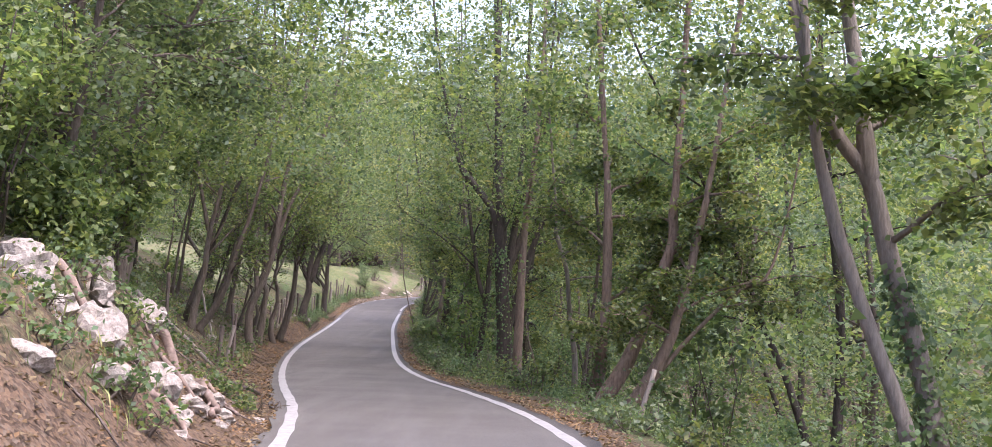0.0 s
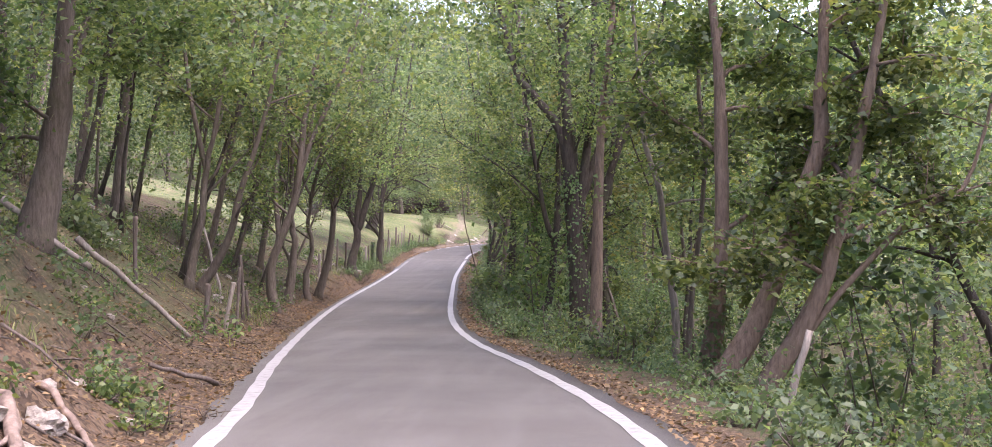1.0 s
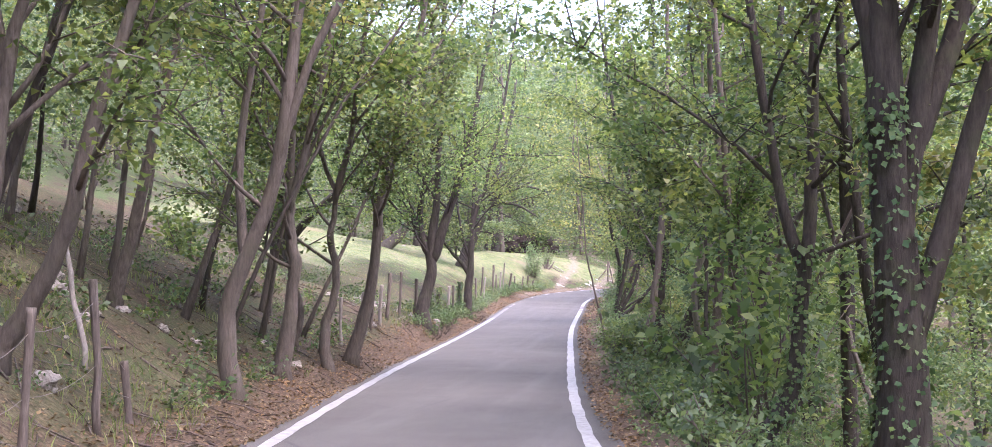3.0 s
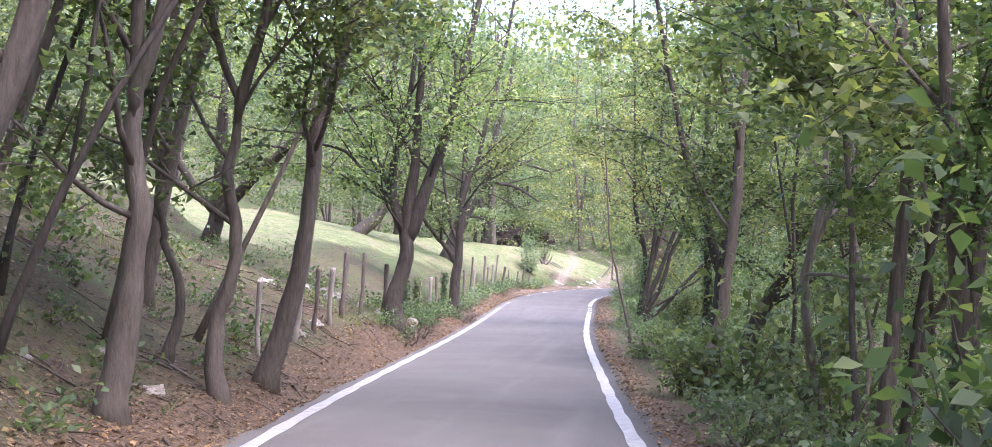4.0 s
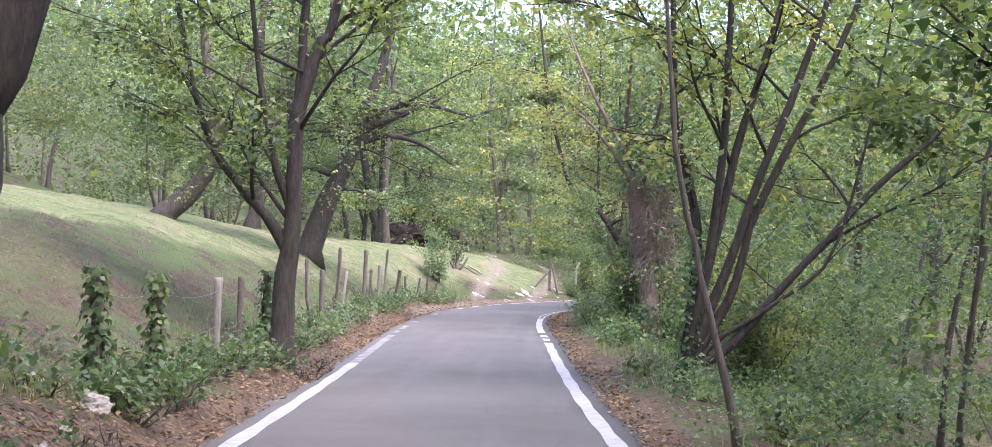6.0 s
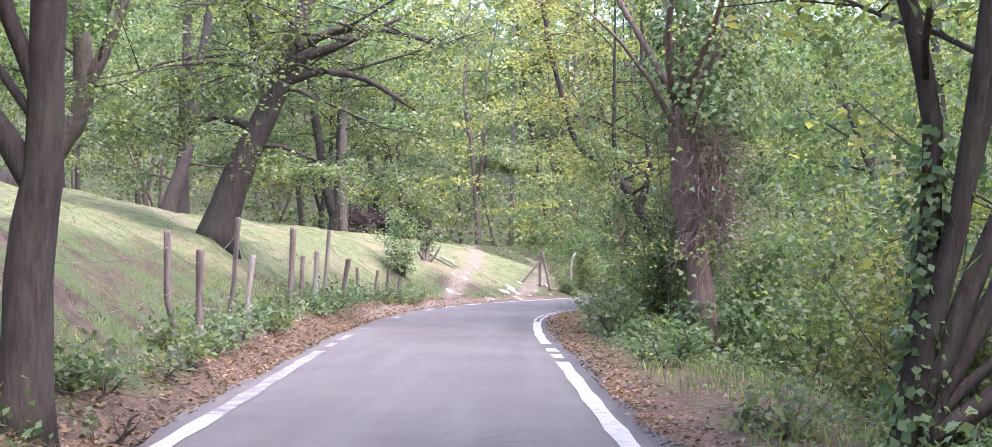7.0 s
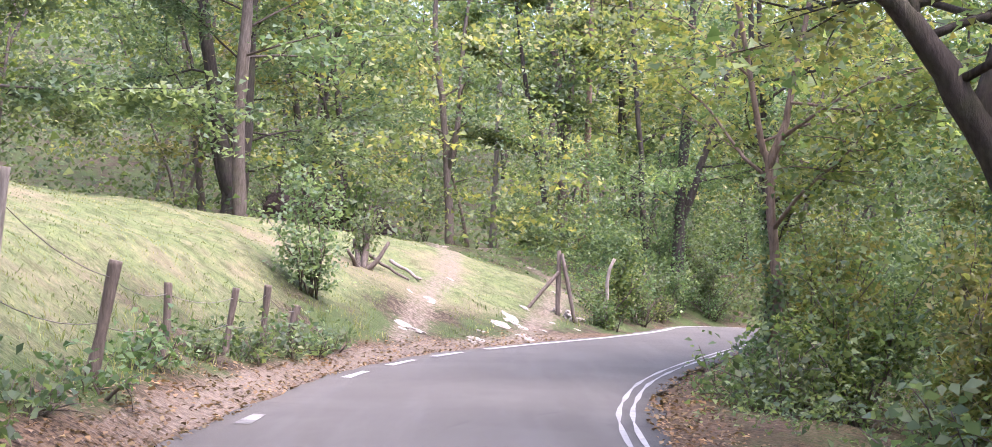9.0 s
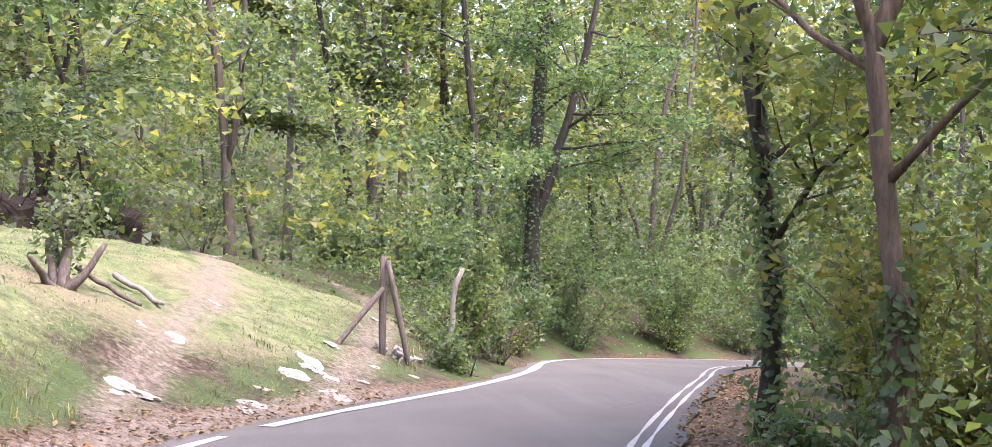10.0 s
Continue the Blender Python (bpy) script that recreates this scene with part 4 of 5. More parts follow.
    (-3.9, 121.5, 0.15, 15, [(4.0, 0.05)], [], dict(low=6.0, leaves=4500, leaf=0.18, bark_mat="warm", label="straight reddish trunk behind the bend")),
    (-4.9, 122.5, 0.13, 13, [(2.0, -0.3), (5.0, -0.9)], [], dict(low=4.0, leaves=5000, leaf=0.18, bark_mat="dark", label="dark trunk leaning behind the bend")),
    (-6.8, 127.0, 0.14, 16, [(4.0, 0.0)], [], dict(low=6.0, leaves=5000, leaf=0.2, bark_mat="pale", label="pale straight trunk deep in the wood")),
    (-2.0, 113.6, 0.2, 13, [(3.0, 0.1)], [(2.0, 0.6, [(1.5, 0.5), (3.0, 0.9)])], dict(low=1.8, limbs=16, reach=2.4, leaves=13000, leaf=0.12, ivy=1.0, bark_mat="dark", leaf_mat="dark", rise=(-0.3, 0.6), label="ivy-smothered tree behind the bend")),
]
BARKS = {"dark": BARK_DARK, "pale": BARK_PALE, "warm": BARK_WARM}
LEAVES = {"yellow": LEAF_YELLOW, "blue": LEAF_BLUE, "dark": LEAF_DARK}


def build_trees():
    for rows in (LEFT_TREES, RIGHT_TREES):
        for x, y, r, h, turns, stems, opt in rows:
            opt = dict(opt, bends=turns)
            for key, table in (("bark_mat", BARKS), ("leaf_mat", LEAVES)):
                if key in opt:
                    opt[key] = table[opt[key]]
            tree(x, y, r, h, (0, rng.uniform(-0.04, 0.04)), stems, **opt)
    # The leafy trees whose boughs hang over the rocky bank.
    tree(-4.7, 14.6, 0.11, 7.0, (0.12, -0.05), [(0.2, 0.3, -0.25, 0.8, 5.5), (0.2, -0.2, -0.3, 0.8, 6)], low=0.4, limbs=14, reach=2.3, leaves=17000, leaf=0.085, leaf_mat=LEAF_BLUE,
         label="bushy tree hanging over the rocky bank", drop=0.6)
    tree(-6.0, 18.5, 0.12, 8, (0.25, 0), [(0.4, 0.45, 0.1, 0.7, 7.5)], low=2.4, limbs=14, reach=2.8, leaves=15000, leaf=0.095, leaf_mat=LEAF_DARK, label="leafy tree overhanging the bank", drop=0.6)
    tree(-7.6, 22.5, 0.12, 9, (0.3, 0), [(1.4, 0.1, 0.1, 0.7, 8.5)], low=3.0, limbs=12, reach=3.0, leaves=9000, leaf=0.12, leaf_mat=LEAF_DARK, label="leafy tree overhanging the bank", drop=0.6)
    # Slender poles of the coppiced wood.
    for x, y, lx in scatter_poles(34):
        tree(x, y, rng.uniform(0.045, 0.085), rng.uniform(8, 12), (lx, rng.normal() * 0.05), [(rng.uniform(1, 4), lx + rng.uniform(-0.2, 0.2), 0.05, 0.7, 8)] if rng.random() < 0.5 else [], low=3.2, limbs=6, reach=2.6,
             leaves=1700, leaf=0.16, wob=0.09, bark_mat=[BARK, BARK_DARK][int(rng.random() < 0.4)], leaf_mat=[LEAF, LEAF_YELLOW, LEAF][int(rng.integers(0, 3))], label="thin crooked pole of the coppiced wood", name="sapling")


def scatter_poles(n):
    got = []
    while len(got) < n:
        left = rng.random() < 0.62
        y = rng.uniform(27, 50) if left else rng.uniform(26, 76)
        line = EDGE_L if left else EDGE_R
        x = np.interp(y, line[:, 1], line[:, 0]) + (-1 if left else 1) * rng.uniform(1.9, 6.5)
        if all((x - a) ** 2 + (y - b) ** 2 > 0.9 for a, b, _ in got):
            got.append((float(x), float(y), rng.uniform(0.02, 0.34) if left else rng.uniform(-0.12, 0.2)))
    return got


def inside(x, y):
    """Whether the wood, not the meadow, the bank or the lane, holds this spot; and how thick it stands."""
    off, e, st, _ = beside(x, y)
    e, st, off = e[0], st[0], off[0]
    if off > 0:
        return e > np.interp(st, [0, 60, 80, 100, 110], [5.5, 5.5, 6.0, 6.0, 5.0])
    return e > np.interp(st, [0, 20, 45, 52, 60, 92, 100, 104, 108, 112, 133], [5, 5, 4.5, 6, 15, 17, 19, 18, 9, 5, 4])


def scatter(count, box, apart, test):
    got, guard = [], 0
    while len(got) < count and guard < 30000:
        guard += 1
        x, y = rng.uniform(box[0], box[1]), rng.uniform(box[2], box[3])
        if all((x - a) ** 2 + (y - b) ** 2 > apart**2 for a, b in got) and test(x, y):
            got.append((x, y))
    return got


def put_copies(protos, places, group, lo=0.85, hi=1.25, sink=0.1):
    """Each prototype takes the first place that falls to it; the rest are copies."""
    for i, (x, y) in enumerate(places):
        p = protos[i % len(protos)]
        m = pose(x, y, spot(x, y) - sink, rng.uniform(-4, 4), rng.uniform(-4, 4), rng.uniform(0, 360)) @ Matrix.Scale(rng.uniform(lo, hi), 4)
        if i < len(protos):
            p.matrix_basis = m
            tagged(p, group=group)
        else:
            copy_thing(p, Matrix.Identity(4)).matrix_basis = m


def build_forest():
    protos = []
    for i in range(7):
        mat = [LEAF, LEAF_DARK, LEAF, LEAF_YELLOW, LEAF_BLUE, LEAF, LEAF_DARK][i]
        stems = [[], [(1.5, 0.25, 0.1, 0.7, 12)], [(0.6, -0.2, 0.2, 0.8, 12), (0.6, 0.3, 0, 0.7, 11)], [], [(3, 0.2, -0.2, 0.7, 13)], [(1, 0.15, 0.2, 0.8, 12)], []][i]
        protos.append(tree(0, 0, [0.13, 0.16, 0.12, 0.1, 0.2, 0.14, 0.18][i], [13, 14, 12, 11, 15, 13, 14][i], (rng.normal() * 0.08, rng.normal() * 0.08), stems, low=[2.5, 4, 2.2, 2, 3, 2.5, 3.5][i],
                           limbs=[9, 8, 6, 11, 9, 7, 11][i], reach=3.2, leaves=1300, leaf=0.245, fine=False, bark_mat=[BARK, BARK_DARK][i % 2], leaf_mat=mat, world_place=False,
                           name="forest_tree", label=["grey-barked forest tree with green crown", "dark-barked forest tree with green crown"][i % 2]))
    places = scatter(26, (-26, -7, 8, 56), 2.4, inside)
    places += scatter(44, (-46, -12, 56, 125), 3.2, inside)
    places += scatter(34, (-24, 14, 116, 165), 3.2, inside)
    places += scatter(16, (-4, 16, 112, 126), 1.8, lambda x, y: (lambda b: b[0][0] < 0 and b[1][0] > 2.2)(beside(x, y)))
    places += scatter(56, (-3, 26, 4, 116), 2.6, inside)
    places += scatter(14, (26, 45, 10, 140), 6, inside)
    put_copies(protos, places, "trees of the wood")
    under = []
    for i in range(5):
        under.append(shrub(0, 0, [1.3, 1.0, 1.6, 0.9, 1.4][i], [1.5, 1.1, 2.4, 0.8, 3.0][i], 620, [0.13, 0.12, 0.14, 0.11, 0.15][i], [LEAF_DARK, LEAF, LEAF, LEAF_BLUE, LEAF_DARK][i], world_place=False,
                           name="undergrowth_bush", label="leafy bush of the undergrowth", stems=7))
    spots = scatter(60, (-5, 10, 14, 120), 1.3, lambda x, y: (lambda b: b[0][0] > 0 and b[1][0] > np.interp(b[2][0], [0, 50, 75, 90], [1.6, 1.0, 1.5, 1.3]) and b[1][0] < 9 and (b[2][0] > 26 or b[1][0] > 4))(beside(x, y)))
    spots += scatter(22, (-20, -5, 8, 56), 2.0, lambda x, y: (lambda b: b[0][0] < 0 and 3.0 < b[1][0] < 12)(beside(x, y)))
    spots += scatter(16, (-34, 6, 108, 150), 2.4, inside)
    put_copies(under, spots, "undergrowth", 0.7, 1.4, 0.05)


def thicket(name, label, box, near, far, side, clumps, per, leaf, heights, material, spread=0.55, stations=(-40, 140), level=False):
    """Masses of leaves in clumps, from the ground up, between two distances off the lane."""
    global rng
    rng = np.random.default_rng(clumps * 7 + per)
    x, y = rng.uniform(box[0], box[1], clumps * 45), rng.uniform(box[2], box[3], clumps * 45)
    off, e, st, rz = beside(x, y)
    lo = np.interp(st, near[0], near[1])
    ok = (np.sign(off) == side) if side else np.ones(len(x), bool)
    ok &= (e > lo) & (e < far) & (st > stations[0]) & (st < stations[1])
    ok = np.where(ok)[0][:clumps]
    x, y = x[ok], y[ok]
    z = (rz[ok] if level else ground(x, y)) + heights[0] + (heights[1] - heights[0]) * rng.uniform(0, 1, len(x)) ** heights[2]
    per = int(per * 1.12)
    c = np.repeat(np.stack([x, y, z], 1), per, 0)
    size = np.repeat(rng.uniform(0.6, 1.5, len(x)), per)[:, None]
    pts = c + rng.normal(size=c.shape) * np.array([1.15, 1.15, 0.28]) * spread * size
    pts[:, 2] = np.maximum(pts[:, 2], ground(pts[:, 0], pts[:, 1]) + 0.05)
    pts = pts[clear_of_road(pts)]
    nr = rng.normal(size=pts.shape) * np.array([0.6, 0.6, 0.35]) + np.array([0, 0, 0.75])
    tagged(new(name, leaf_mesh(name, pts, nr, leaf * rng.uniform(0.62, 1.42, len(pts)), material, 0.8, 3)), label, "foliage", kind="stuff")


def build_far_woods():
    whole = (-50, 40, -6, 160)
    gap = ([0, 60, 80, 110], [2.6, 2.2, 2.2, 1.6])
    thicket("thicket", "dense green undergrowth below the lane", whole, gap, 9, 1, 560, 170, 0.09, (0.1, 3.2, 1.0), LEAF_DARK, 0.45, (2, 112))
    thicket("thicket", "dense leafy branches of the lower wood", whole, ([0, 110], [4.0, 3.0]), 11, 1, 620, 130, 0.12, (0.3, 11.0, 0.8), LEAF, 0.55, (-4, 125))
    thicket("thicket", "leafy branches deep in the lower wood", whole, ([0, 110], [10.0, 10.0]), 24, 1, 700, 90, 0.19, (0.3, 13.0, 0.8), LEAF, 0.6, (-4, 125))
    thicket("thicket", "dim leafy depth of the lower wood", whole, ([0, 110], [20, 20]), 44, 1, 700, 60, 0.3, (0.2, 15.0, 0.8), LEAF, 1.1)
    thicket("thicket", "low weeds covering the verge above the drop", whole, ([-40, 60, 80, 110], [0.55, 0.5, 0.7, 0.6]), 3.2, 1, 620, 70, 0.06, (0.0, 0.35, 1.5), LEAF_DARK, 0.28, (14, 100))
    back = ([-40, 20, 45, 54, 60, 92, 100, 104, 108, 112, 133], [4.5, 4.5, 7.0, 11, 16, 18, 20, 18, 9, 3.5, 3.0])
    thicket("thicket", "leafy boughs at the edge of the wood", whole, back, 46, -1, 1100, 64, 0.24, (3.0, 13.0, 0.9), LEAF, 0.6)
    thicket("thicket", "pale leafy boughs behind the meadow", whole, ([-40, 50, 60, 92, 100, 106, 110, 133], [60, 60, 15, 17, 20, 18, 9, 5]), 40, -1, 1100, 64, 0.2, (2.4, 14.0, 1.0), LEAF_BLUE, 0.6)
    thicket("thicket", "low growth on the floor of the wood", whole, ([-40, 58, 62, 104, 107, 109, 111, 133], [22, 30, 44, 44, 30, 6, 1.6, 1.2]), 60, -1, 620, 60, 0.22, (0.0, 2.8, 1.2), LEAF_DARK, 0.9)
    thicket("thicket", "boughs meeting high over the lane", whole, ([-40, 140], [-3.0, -3.0]), 6, 0, 420, 90, 0.12, (4.8, 13, 0.9), LEAF, 0.7, (14, 80), True)
    thicket("thicket", "high boughs over the drop", whole, ([-40, 140], [5.0, 5.0]), 18, 1, 480, 60, 0.16, (2.6, 12.0, 0.9), LEAF_YELLOW, 0.55, (12, 110), True)
    thicket("thicket", "leafy sprays hanging over the drop", whole, ([-40, 140], [-1.2, -1.2]), 9, 1, 210, 90, 0.1, (3.6, 11, 0.9), LEAF, 0.6, (17, 38), True)
    thicket("thicket", "leafy sprays reaching from the bank", whole, ([-40, 140], [-2.5, -2.5]), 5, -1, 230, 90, 0.1, (4.2, 12, 0.9), LEAF, 0.6, (20, 60), True)
    thicket("thicket", "tall boughs behind the bend", whole, ([-40, 140], [2.0, 2.0]), 22, -1, 560, 64, 0.2, (2.0, 13.0, 0.9), LEAF_YELLOW, 0.55, (107.5, 134), True)
    thicket("thicket", "tall boughs inside the bend", whole, ([-40, 140], [1.0, 1.0]), 22, 1, 300, 64, 0.18, (3.0, 12.0, 0.9), LEAF, 0.55, (92, 128), True)
    thicket("thicket", "thick growth on the outside of the bend", (-6.5, 40, 100, 160), ([100, 140], [1.6, 1.2]), 14, -1, 480, 80, 0.14, (0.1, 4.5, 1.3), LEAF_DARK, 0.5, (108.2, 134))
    thicket("thicket", "low dark growth edging the bend", (-3.9, 40, 105, 160), ([-40, 140], [0.3, 0.3]), 6, -1, 460, 80, 0.1, (0.0, 1.7, 1.2), LEAF_DARK, 0.4, (104.5, 134))
    thicket("thicket", "dark boughs roofing the lane", whole, ([-40, 140], [-3.2, -3.2]), 9, 0, 430, 90, 0.115, (3.9, 10, 0.9), LEAF_DARK, 0.65, (17, 50), True)
    thicket("thicket", "dark wall of growth behind the bend", whole, ([-40, 108, 109.5, 140], [9, 0.4, 0.15, 0.15]), 4, -1, 620, 90, 0.085, (0.0, 3.6, 1.3), LEAF_DARK, 0.4, (108, 124))
    thicket("thicket", "boughs shading the bank by the fence", whole, ([-40, 140], [0.0, 0.0]), 10, -1, 300, 90, 0.13, (5.0, 11, 1.0), LEAF, 0.6, (42, 68), True)
    thicket("thicket", "yellow-green leaves hanging down to the verge", whole, ([-40, 140], [0.45, 0.45]), 2.4, 1, 110, 110, 0.075, (0.0, 5.5, 0.9), LEAF_YELLOW, 0.36, (70, 78))
    # Leaf roof added largely above view, to shade the growth beneath it.
    thicket("thicket", "high boughs added to shade the lower wood", whole, ([-40, 140], [1.5, 1.5]), 16, 1, 480, 80, 0.15, (6.5, 12.5, 1.0), LEAF, 0.7, (46, 98), True)
    thicket("thicket", "light green leaves hanging from the old tree", whole, ([-40, 140], [3.2, 3.2]), 9, -1, 70, 110, 0.1, (2.1, 5.0, 0.9), LEAF, 0.4, (83, 95))
    thicket("thicket", "leafy boughs hanging over the start of the lane", whole, ([-40, 140], [-3.2, -3.2]), 7, 0, 300, 100, 0.095, (3.8, 7.5, 1.0), LEAF, 0.55, (13, 31), True)
    thicket("thicket", "grey-green boughs hanging over the meadow's edge", whole, ([-40, 62, 66, 92, 100, 105, 107, 133], [90, 90, 14, 16, 16, 14, 90, 90]), 25, -1, 800, 110, 0.13, (2.3, 10.0, 1.0), LEAF_BLUE, 0.6)
    n = 95000
    x, y = rng.uniform(-130, 120, n * 4), rng.uniform(-40, 230, n * 4)
    off, e, st, _ = beside(x, y)
    keep = np.where((e > 30) & (rng.random(len(x)) < np.clip(60 / e, 0.2, 1)))[0][:n]
    x, y, e = x[keep], y[keep], e[keep]
    top = 12 + 3.5 * (rough(x, y, 0.55, 3) + 0.6 * rough(x, y, 1.3, 5))
    z = ground(x, y) + top * rng.uniform(0.0, 1.0, len(x)) ** 0.7
    pts = np.stack([x, y, z], 1)
    nr = rng.normal(size=(len(x), 3)) * 0.7 + np.array([0, 0, 0.5])
    ob = new("far_woods", leaf_mesh("far_woods", pts, nr, np.interp(e, [30, 60, 130], [0.6, 1.0, 2.0]) * rng.uniform(0.7, 1.3, len(x)), LEAF, 0.8, 3))
    tagged(ob, "dense green canopy of the distant woods", "woods", kind="stuff")


# ---- fences, stones, litter, grass ----
# x, y, height, lean towards +x, ivy-clad
POSTS_WOOD = [(-6.8, 28.75, 1.2, 0.03), (-5.75, 28.9, 0.85, 0.16), (-6.1, 31.5, 0.85, 0.26), (-6.17, 32.8, 1.2, 0.08), (-6.55, 35.0, 1.4, -0.04), (-6.65, 36.0, 0.65, -0.15),
              (-7.96, 49.2, 0.95, 0.02), (-8.12, 51.5, 0.95, 0.09), (-8.23, 53.0, 1.0, 0.08), (-8.31, 54.3, 0.95, 0.09), (-8.4, 55.6, 1.15, 0.05), (-8.5, 57.5, 1.2, 0.04), (-8.62, 60.2, 1.0, 0.05)]
POSTS_MEADOW = [(-8.71, 63.0, 1.05, 0.01, 1), (-8.79, 64.8, 1.05, 0.04, 1), (-8.93, 67.7, 1.0, 0.02, 0), (-9.0, 69.1, 1.0, 0.0, 0), (-9.1, 71.0, 1.05, 0.0, 1), (-9.33, 75.7, 1.2, -0.11, 0),
                (-9.4, 76.9, 1.0, 0.01, 0), (-9.47, 78.7, 1.45, 0.09, 0), (-9.52, 80.0, 0.95, 0.08, 0), (-9.66, 83.9, 1.35, 0.04, 0), (-9.67, 85.0, 0.9, 0.05, 0), (-9.66, 86.2, 1.0, 0.09, 0),
                (-9.66, 87.3, 1.4, 0.1, 0), (-9.65, 89.4, 0.87, 0.24, 0), (-9.56, 91.3, 0.68, 0.05, 0), (-9.42, 93.3, 0.7, 0.18, 0), (-9.27, 94.6, 0.72, 0.14, 0), (-9.12, 95.4, 0.5, 0.29, 0)]


def stake(pts, r, sides=8):
    t = Tubes()
    n = len(pts)
    t.add(pts, [r * (1.0 + 0.12 * math.sin(i * 2.3)) for i in range(n)], sides, 0.1)
    return t


def build_fence(posts, label, material, group):
    first = posts[0]
    root = holder("fence", first[0], first[1], spot(first[0], first[1]), label, "fence")
    o = np.array(root.location)
    tops = []
    for p in posts:
        x, y, h, lx = p[:4]
        z = spot(x, y)
        ly = rng.normal() * 0.05
        base = np.array([x, y, z - 0.25])
        top = np.array([x + lx * h, y + ly * h, z + h])
        mid = (base + top) / 2 + rng.normal(size=3) * 0.015
        q1 = base * 0.7 + top * 0.3 + rng.normal(size=3) * 0.01
        r = rng.uniform(0.034, 0.05)
        ob = part("post", stake(np.array([base, q1, mid, top - (top - base) * 0.03, top]) - o, r).mesh("post", WOOD_PALE if rng.random() < 0.25 else material), root)
        tops.append((x + lx * h * 0.85, y + ly * h * 0.85, z + h * 0.85, x + lx * h * 0.4, y + ly * h * 0.4, z + h * 0.45))
        if len(p) > 4 and p[4]:
            n = 420
            f, a = rng.uniform(0.05, 1, n), rng.uniform(0, 6.283, n)
            pts = base + (top - base) * f[:, None] + np.stack([np.cos(a), np.sin(a), 0 * a], 1) * (r + np.abs(rng.normal(size=n)) * 0.05)[:, None]
            nr = np.stack([np.cos(a), np.sin(a), 0 * a + 0.5], 1) + rng.normal(size=(n, 3)) * 0.3
            part("ivy", leaf_mesh("ivy", pts - o, nr, rng.uniform(0.05, 0.09, n), IVY, 0.85), ob, "dark ivy over the post")
    for k in (0, 3):
        for a, b in zip(tops[:-1], tops[1:]):
            if abs(a[1] - b[1]) > 5:
                continue
            p, q = np.array(a[k:k + 3]), np.array(b[k:k + 3])
            s = np.linspace(0, 1, 6)[:, None]
            line = p * (1 - s) + q * s - np.array([0, 0, 0.07]) * (4 * s * (1 - s))
            t = Tubes()
            t.add(line - o, [0.0035] * 6, 4)
            part("wire", t.mesh("wire", WIRE), root)


def rock(x, y, size, sink=0.35, name="rock", label="pale weathered limestone rock", squash=0.7, group="", tip=15):
    bm = bmesh.new()
    bmesh.ops.create_icosphere(bm, subdivisions=3, radius=1.0)
    seed = Vector((rng.uniform(0, 90), rng.uniform(0, 90), rng.uniform(0, 90)))
    sx, sy, sz = size * rng.uniform(0.8, 1.25), size * rng.uniform(0.7, 1.1), size * squash * rng.uniform(0.8, 1.2)
    for v in bm.verts:
        d = v.co.normalized()
        c = noise.cell(d * 1.4 + seed) * 0.22 + noise.noise(d * 2.2 + seed) * 0.3 + noise.noise(d * 6 + seed) * 0.1
        v.co = d * (0.85 + c)
        v.co = Vector((v.co.x * sx, v.co.y * sy, v.co.z * sz))
    me = bpy.data.meshes.new(name)
    bm.to_mesh(me)
    bm.free()
    me.materials.append(STONE)
    ob = new(name, me)
    # A flat stone lies in the slope of the ground.
    up, over = (math.degrees(math.atan((spot(x, y + 0.3) - spot(x, y)) / 0.3)), math.degrees(math.atan((spot(x + 0.3, y) - spot(x, y)) / 0.3))) if squash < 0.3 else (0, 0)
    ob.matrix_basis = pose(x, y, spot(x, y) + size * squash * (0.5 - sink), up + rng.uniform(-tip, tip), rng.uniform(-tip, tip) - over, 0) @ pose(0, 0, 0, 0, 0, rng.uniform(0, 360))
    return tagged(ob, label, "rock", group)


